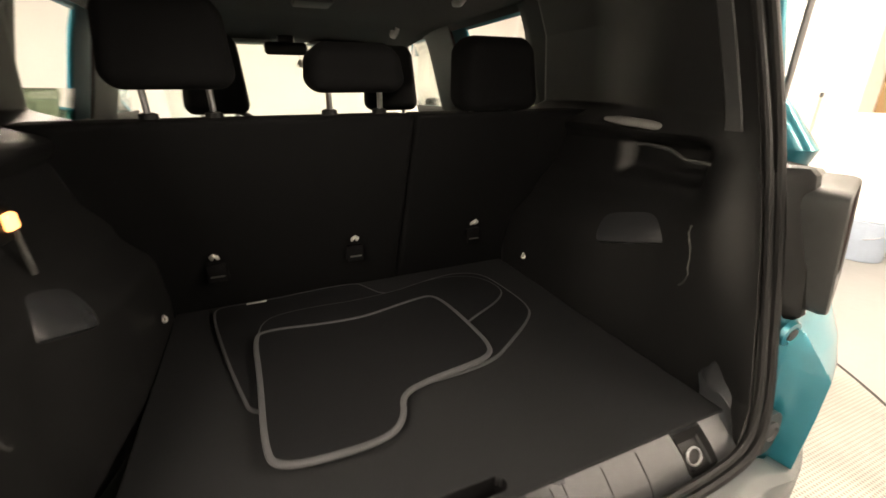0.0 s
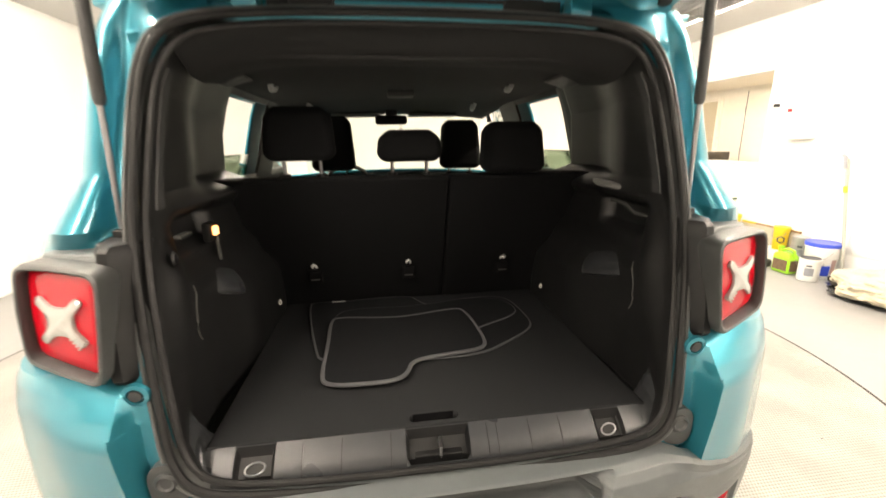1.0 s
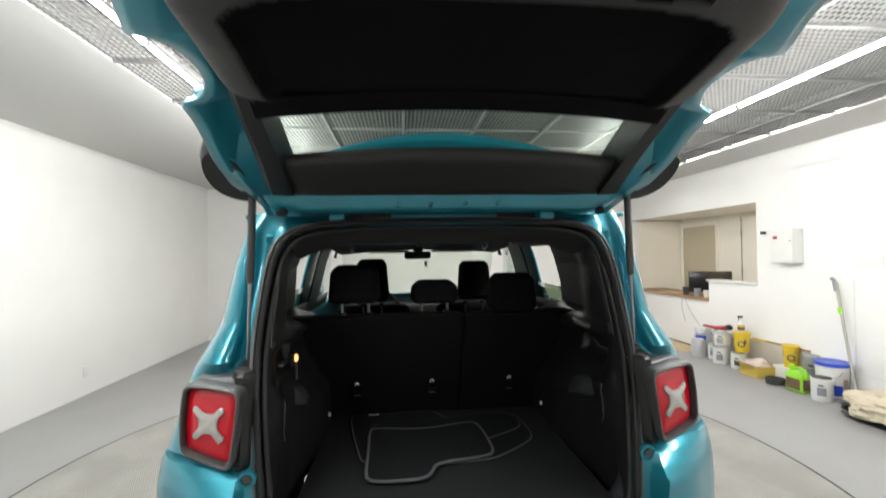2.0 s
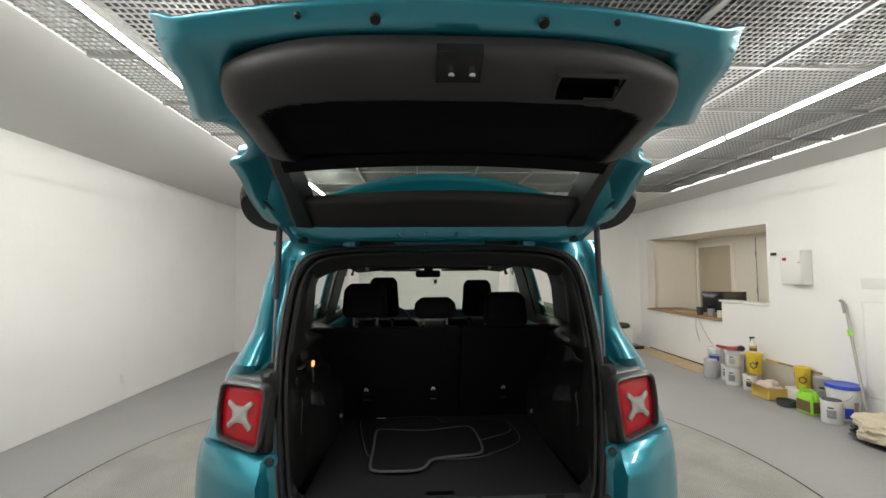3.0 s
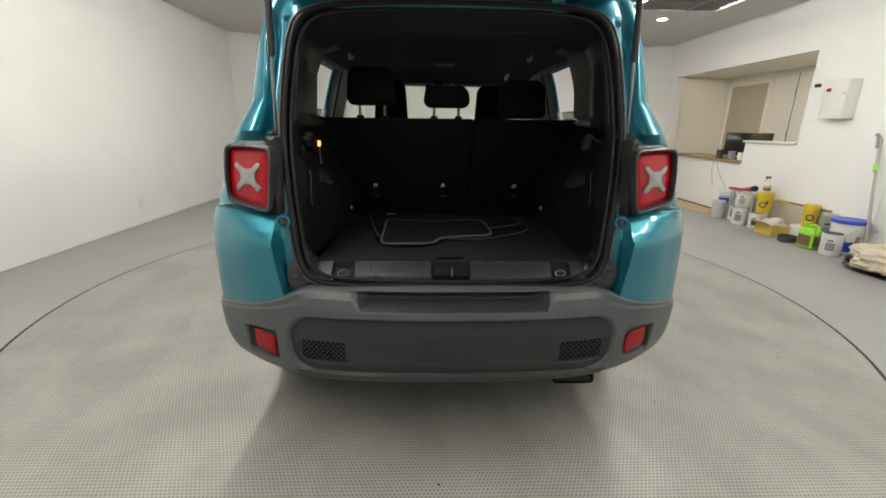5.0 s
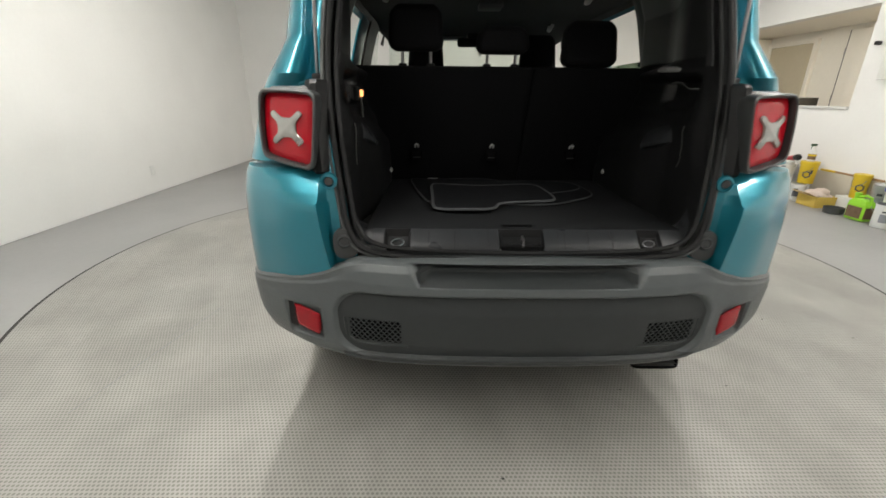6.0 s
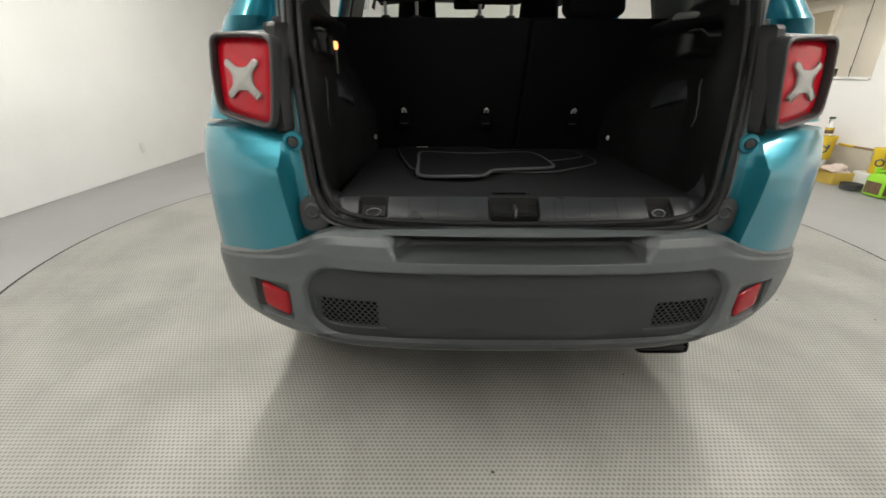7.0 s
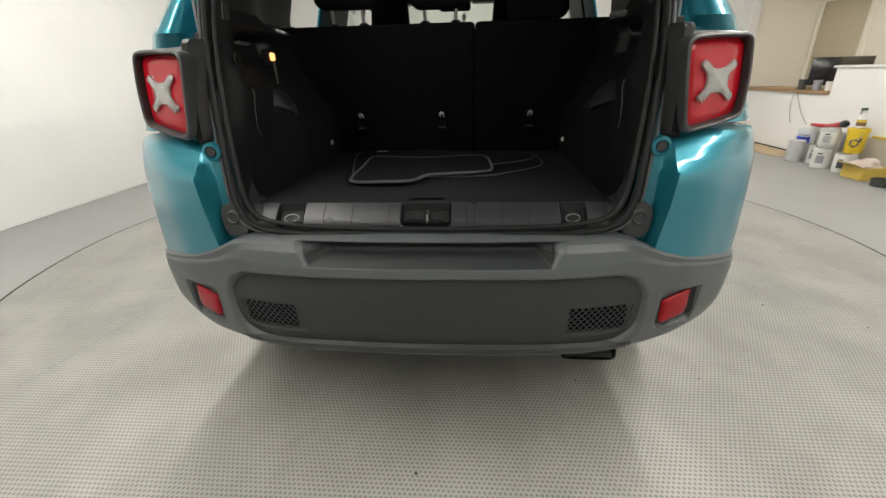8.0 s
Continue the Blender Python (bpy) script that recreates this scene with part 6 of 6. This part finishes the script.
part("spray_head", box(SBX - 0.045, SBX + 0.022, SBY - 0.012, SBY + 0.012, SBZ + 0.178, SBZ + 0.204, 0.008), DARKGREEN, sb, "dark green spray head")
part("trigger", tube([(SBX - 0.028, SBY, SBZ + 0.178), (SBX - 0.037, SBY, SBZ + 0.156), (SBX - 0.034, SBY, SBZ + 0.136)], 0.005, 6), DARKGREEN, sb)

drill = thing("red_power_tool", (4.30, 4.42, 0.388), "red and black power tool lying on the buckets", "power tool")
part("tool_body", tube([(4.24, 4.20, 0.492), (4.27, 4.30, 0.462), (4.31, 4.42, 0.437), (4.33, 4.54, 0.428)], [0.03, 0.040, 0.040, 0.028], 12), REDPLASTIC, drill)
part("tool_nose", tube([(4.21, 4.11, 0.500), (4.225, 4.15, 0.497), (4.245, 4.21, 0.490)], [0.026, 0.042, 0.034], 12), BLACKGLOSS, drill)
part("tool_grip", tube([(4.33, 4.53, 0.428), (4.34, 4.66, 0.424), (4.35, 4.80, 0.420)], [0.026, 0.022, 0.018], 12), REDPLASTIC, drill)

ct = thing("cardboard_tray", (4.19, 3.68, 0), "open yellow cardboard tray on the floor", "box")
for b in ((4.07, 4.31, 3.55, 3.81, 0.0, 0.01), (4.065, 4.073, 3.55, 3.81, 0.0, 0.125), (4.307, 4.315, 3.55, 3.81, 0.0, 0.125), (4.074, 4.306, 3.546, 3.554, 0.0, 0.125), (4.074, 4.306, 3.806, 3.814, 0.0, 0.125)):
    part("side", box(*b), YELLOWCARD, ct)
flap = box(-0.105, 0.0, -0.12, 0.12, -0.003, 0.003)
bmesh.ops.transform(flap, matrix=Matrix.Translation((4.068, 3.69, 0.126)) @ Matrix.Rotation(radians(24), 4, "Y"), verts=flap.verts)
part("flap", flap, CARD, ct)
bm = bmesh.new()
bmesh.ops.create_icosphere(bm, subdivisions=4, radius=0.115)
for v in bm.verts:
    v.co = Vector((v.co.x, v.co.y * 1.10, v.co.z * 0.78)) * (1 + 0.32 * noise.noise(v.co * 14) + 0.12 * noise.noise(v.co * 40))
    v.co += Vector((4.19, 3.68, 0.115))
    v.co.x, v.co.y = min(4.303, max(4.077, v.co.x)), min(3.802, max(3.558, v.co.y))
    v.co.z = max(v.co.z, 0.012)
solo("crumpled_bag", bm, PINKBAG, "crumpled pale pink bag in the cardboard tray", "bag")
pl = thing("long_board", (4.40, 3.5, 0), "pale grey-beige board standing along the wall", "board")
part("board", box(4.478, 4.494, 3.30, 4.15, 0.0, 0.352, 0.004), PALEBOARD, pl)
sq = thing("roller_pole", (4.484, 3.65, 0.3525), "thin wooden pole with yellow end on the board", "pole")
part("pole", tube([(4.484, 3.28, 0.3645), (4.484, 3.98, 0.3645)], 0.012, 10), TIMBER, sq)
part("pole_end", tube([(4.484, 3.86, 0.3645), (4.484, 4.06, 0.3645)], 0.0135, 10), YELLOWPLASTIC, sq)

broom = thing("broom", (4.25, 2.75, 0), "pale broom leaning on the white wall", "broom")
part("stick", tube([(4.36, 2.685, 0.05), (4.41, 2.815, 0.60), (4.47, 2.955, 1.18)], 0.014, 10), POLE, broom)
part("grip", tube([(4.447, 2.94, 1.09), (4.466, 2.975, 1.20), (4.46, 3.0, 1.22)], 0.017, 10), LABELGREY, broom)
part("collar", tube([(4.412, 2.865, 0.86), (4.420, 2.882, 0.92)], 0.018, 10), GREENPLASTIC, broom)
bm = box(4.24, 4.42, 2.61, 2.73, 0.0, 0.06, 0.02, 2)
part("head", bm, BLACKGLOSS, broom)

bm = bmesh.new()
bmesh.ops.create_icosphere(bm, subdivisions=5, radius=0.30)
for v in bm.verts:
    v.co = Vector((v.co.x * 1.05, v.co.y * 1.25, v.co.z * 0.48)) * (1 + 0.30 * noise.noise(v.co * 6) + 0.12 * noise.noise(v.co * 22))
    v.co += Vector((4.14, 2.14, 0.10))
    v.co.z = max(v.co.z, 0.0) + 0.03
solo("drop_cloth", bm, RAG, "heaped cream drop cloth on the floor", "cloth")
bm = bmesh.new()
bmesh.ops.create_icosphere(bm, subdivisions=4, radius=0.36)
for v in bm.verts:
    v.co = Vector((v.co.x * 0.92, v.co.y * 1.1, v.co.z * 0.14)) * (1 + 0.42 * noise.noise(v.co * 7) + 0.1 * noise.noise(v.co * 25))
    v.co += Vector((4.20, 2.16, 0.05))
    v.co.z = max(v.co.z, 0.001)
solo("black_bag", bm, BLACKBAG, "flattened black plastic bag on the floor", "bag")

pile = thing("storage_box", (3.95, 7.0, 0), "small box with cloths against the far wall", "box")
part("box_body", box(3.78, 4.10, 6.85, 7.18, 0.06, 0.40, 0.01), WHITEPLASTIC, pile)
bm = box(3.80, 4.08, 6.87, 7.16, 0.40, 0.50, 0.04, 4)
for v in bm.verts:
    v.co.z += 0.05 * noise.noise(v.co * 11)
part("cloths", bm, SOFTGREY, pile)
part("base", box(3.70, 4.30, 6.80, 7.20, 0.0, 0.06, 0.01), BLACKGLOSS, pile)

wp = thing("wall_plate", (XR, 2.655, 1.355), "blank white cover plate on the wall", "cover plate")
part("plate", box(XR - 0.014, XR - 0.001, 2.52, 2.79, 1.355, 1.465, 0.003), WHITEPLASTIC, wp)

ap = thing("access_panel", (XR, 2.37, 0.25), "flush white access panel in the wall", "wall panel")
part("panel", box(XR - 0.004, XR - 0.0005, 1.968, 2.792, 0.258, 1.212, 0.0015), WALLPAINT, ap)
for y0, y1, z0, z1 in ((1.95, 1.966, 0.24, 1.23), (2.794, 2.81, 0.24, 1.23), (1.9665, 2.7935, 0.24, 0.256), (1.9665, 2.7935, 1.214, 1.23)):
    part("frame", box(XR - 0.005, XR - 0.0005, y0, y1, z0, z1, 0.001), WHITEPLASTIC, ap)

# beyond the drop cloth
blue = bucket(4.385, 1.82, 0.10, 0.385, BLUEPLASTIC, BLUEPLASTIC, "blue plastic bucket with a white band by the wall", [(LABELWHITE, 150, 260, 0.145, 0.175), (LABELWHITE, 196, 222, 0.06, 0.11)])
bucket(4.30, 1.42, 0.165, 0.37, PALEBLUE, WHITEPLASTIC, "large pale blue bucket with a white lid")
yp = thing("yellow_tube", (4.40, 2.0, 0.2), "long yellow tube lying over the drop cloth", "tube")
part("tube", tube([(4.34, 2.34, 0.215), (4.38, 2.10, 0.305), (4.43, 1.86, 0.415), (4.44, 1.70, 0.47)], 0.021, 10), YELLOWCARD, yp)
part("tube_end", tube([(4.335, 2.36, 0.208), (4.342, 2.33, 0.219)], 0.024, 10), YELLOWPLASTIC, yp)
lp = thing("leaning_pole", (4.42, 2.12, 0), "pale grey pole leaning on the white wall", "pole")
part("stick", tube([(4.44, 2.13, 0.0), (4.46, 2.125, 0.6), (4.479, 2.12, 1.28)], 0.013, 10), POLE, lp)
part("pole_cap", tube([(4.478, 2.12, 1.26), (4.480, 2.12, 1.30)], 0.016, 10), SOFTGREY, lp)

ol = thing("wall_outlet", (XL, 4.14, 0.27), "small white outlet plate on the wall", "outlet")
part("plate", box(XL + 0.001, XL + 0.008, 4.10, 4.18, 0.21, 0.33, 0.003), WHITEPLASTIC, ol)
for z in (0.25, 0.29):
    part("socket", box(XL + 0.008, XL + 0.011, 4.125, 4.155, z - 0.014, z + 0.014, 0.001), BOXMETAL, ol)


# ---- specks of dirt on the turntable ----
def speck(x, y, r):
    bm = bmesh.new()
    bmesh.ops.create_icosphere(bm, subdivisions=2, radius=r)
    for v in bm.verts:
        w = 1 + 0.5 * noise.noise(v.co / r * 1.7 + Vector((x * 9, y * 9, 0)))
        v.co = Vector((x + v.co.x * w, y + v.co.y * 0.7 * w, 0.0045 + abs(v.co.z) * 0.2))
    solo("dirt_speck", bm, JOINT, "small dark speck of dirt on the floor plate", "dirt", "specks on the floor", at=(x, y, 0.004))


for x, y, r in ((-0.05, -0.09, 0.006), (0.517, 0.354, 0.005), (0.991, 0.38, 0.005), (1.573, 0.961, 0.006), (1.912, 0.768, 0.005)):
    speck(x, y, r)

# cables below the counter, and a dark strip, no baseboard, for the gap at the foot of the hatch wall
for pts in ([(4.488, 5.47, 0.765), (4.482, 5.48, 0.62), (4.484, 5.44, 0.48), (4.49, 5.40, 0.38)], [(4.488, 5.41, 0.765), (4.482, 5.34, 0.66), (4.484, 5.24, 0.52), (4.486, 5.12, 0.42), (4.488, 5.02, 0.30)]):
    solo("cable", tube(chaikin(pts, 2, False), 0.003, 6), PALEPLASTIC, "thin grey cable hanging from the counter", "cable", "cables below the counter", at=pts[0])
solo("baseboard", box(XR - 0.004, XR - 0.0005, WY1 + 0.02, WY2, 0.004, 0.022), JOINT, "dark strip for the gap at the foot of the hatch wall", "baseboard", kind="structure", smooth=False)
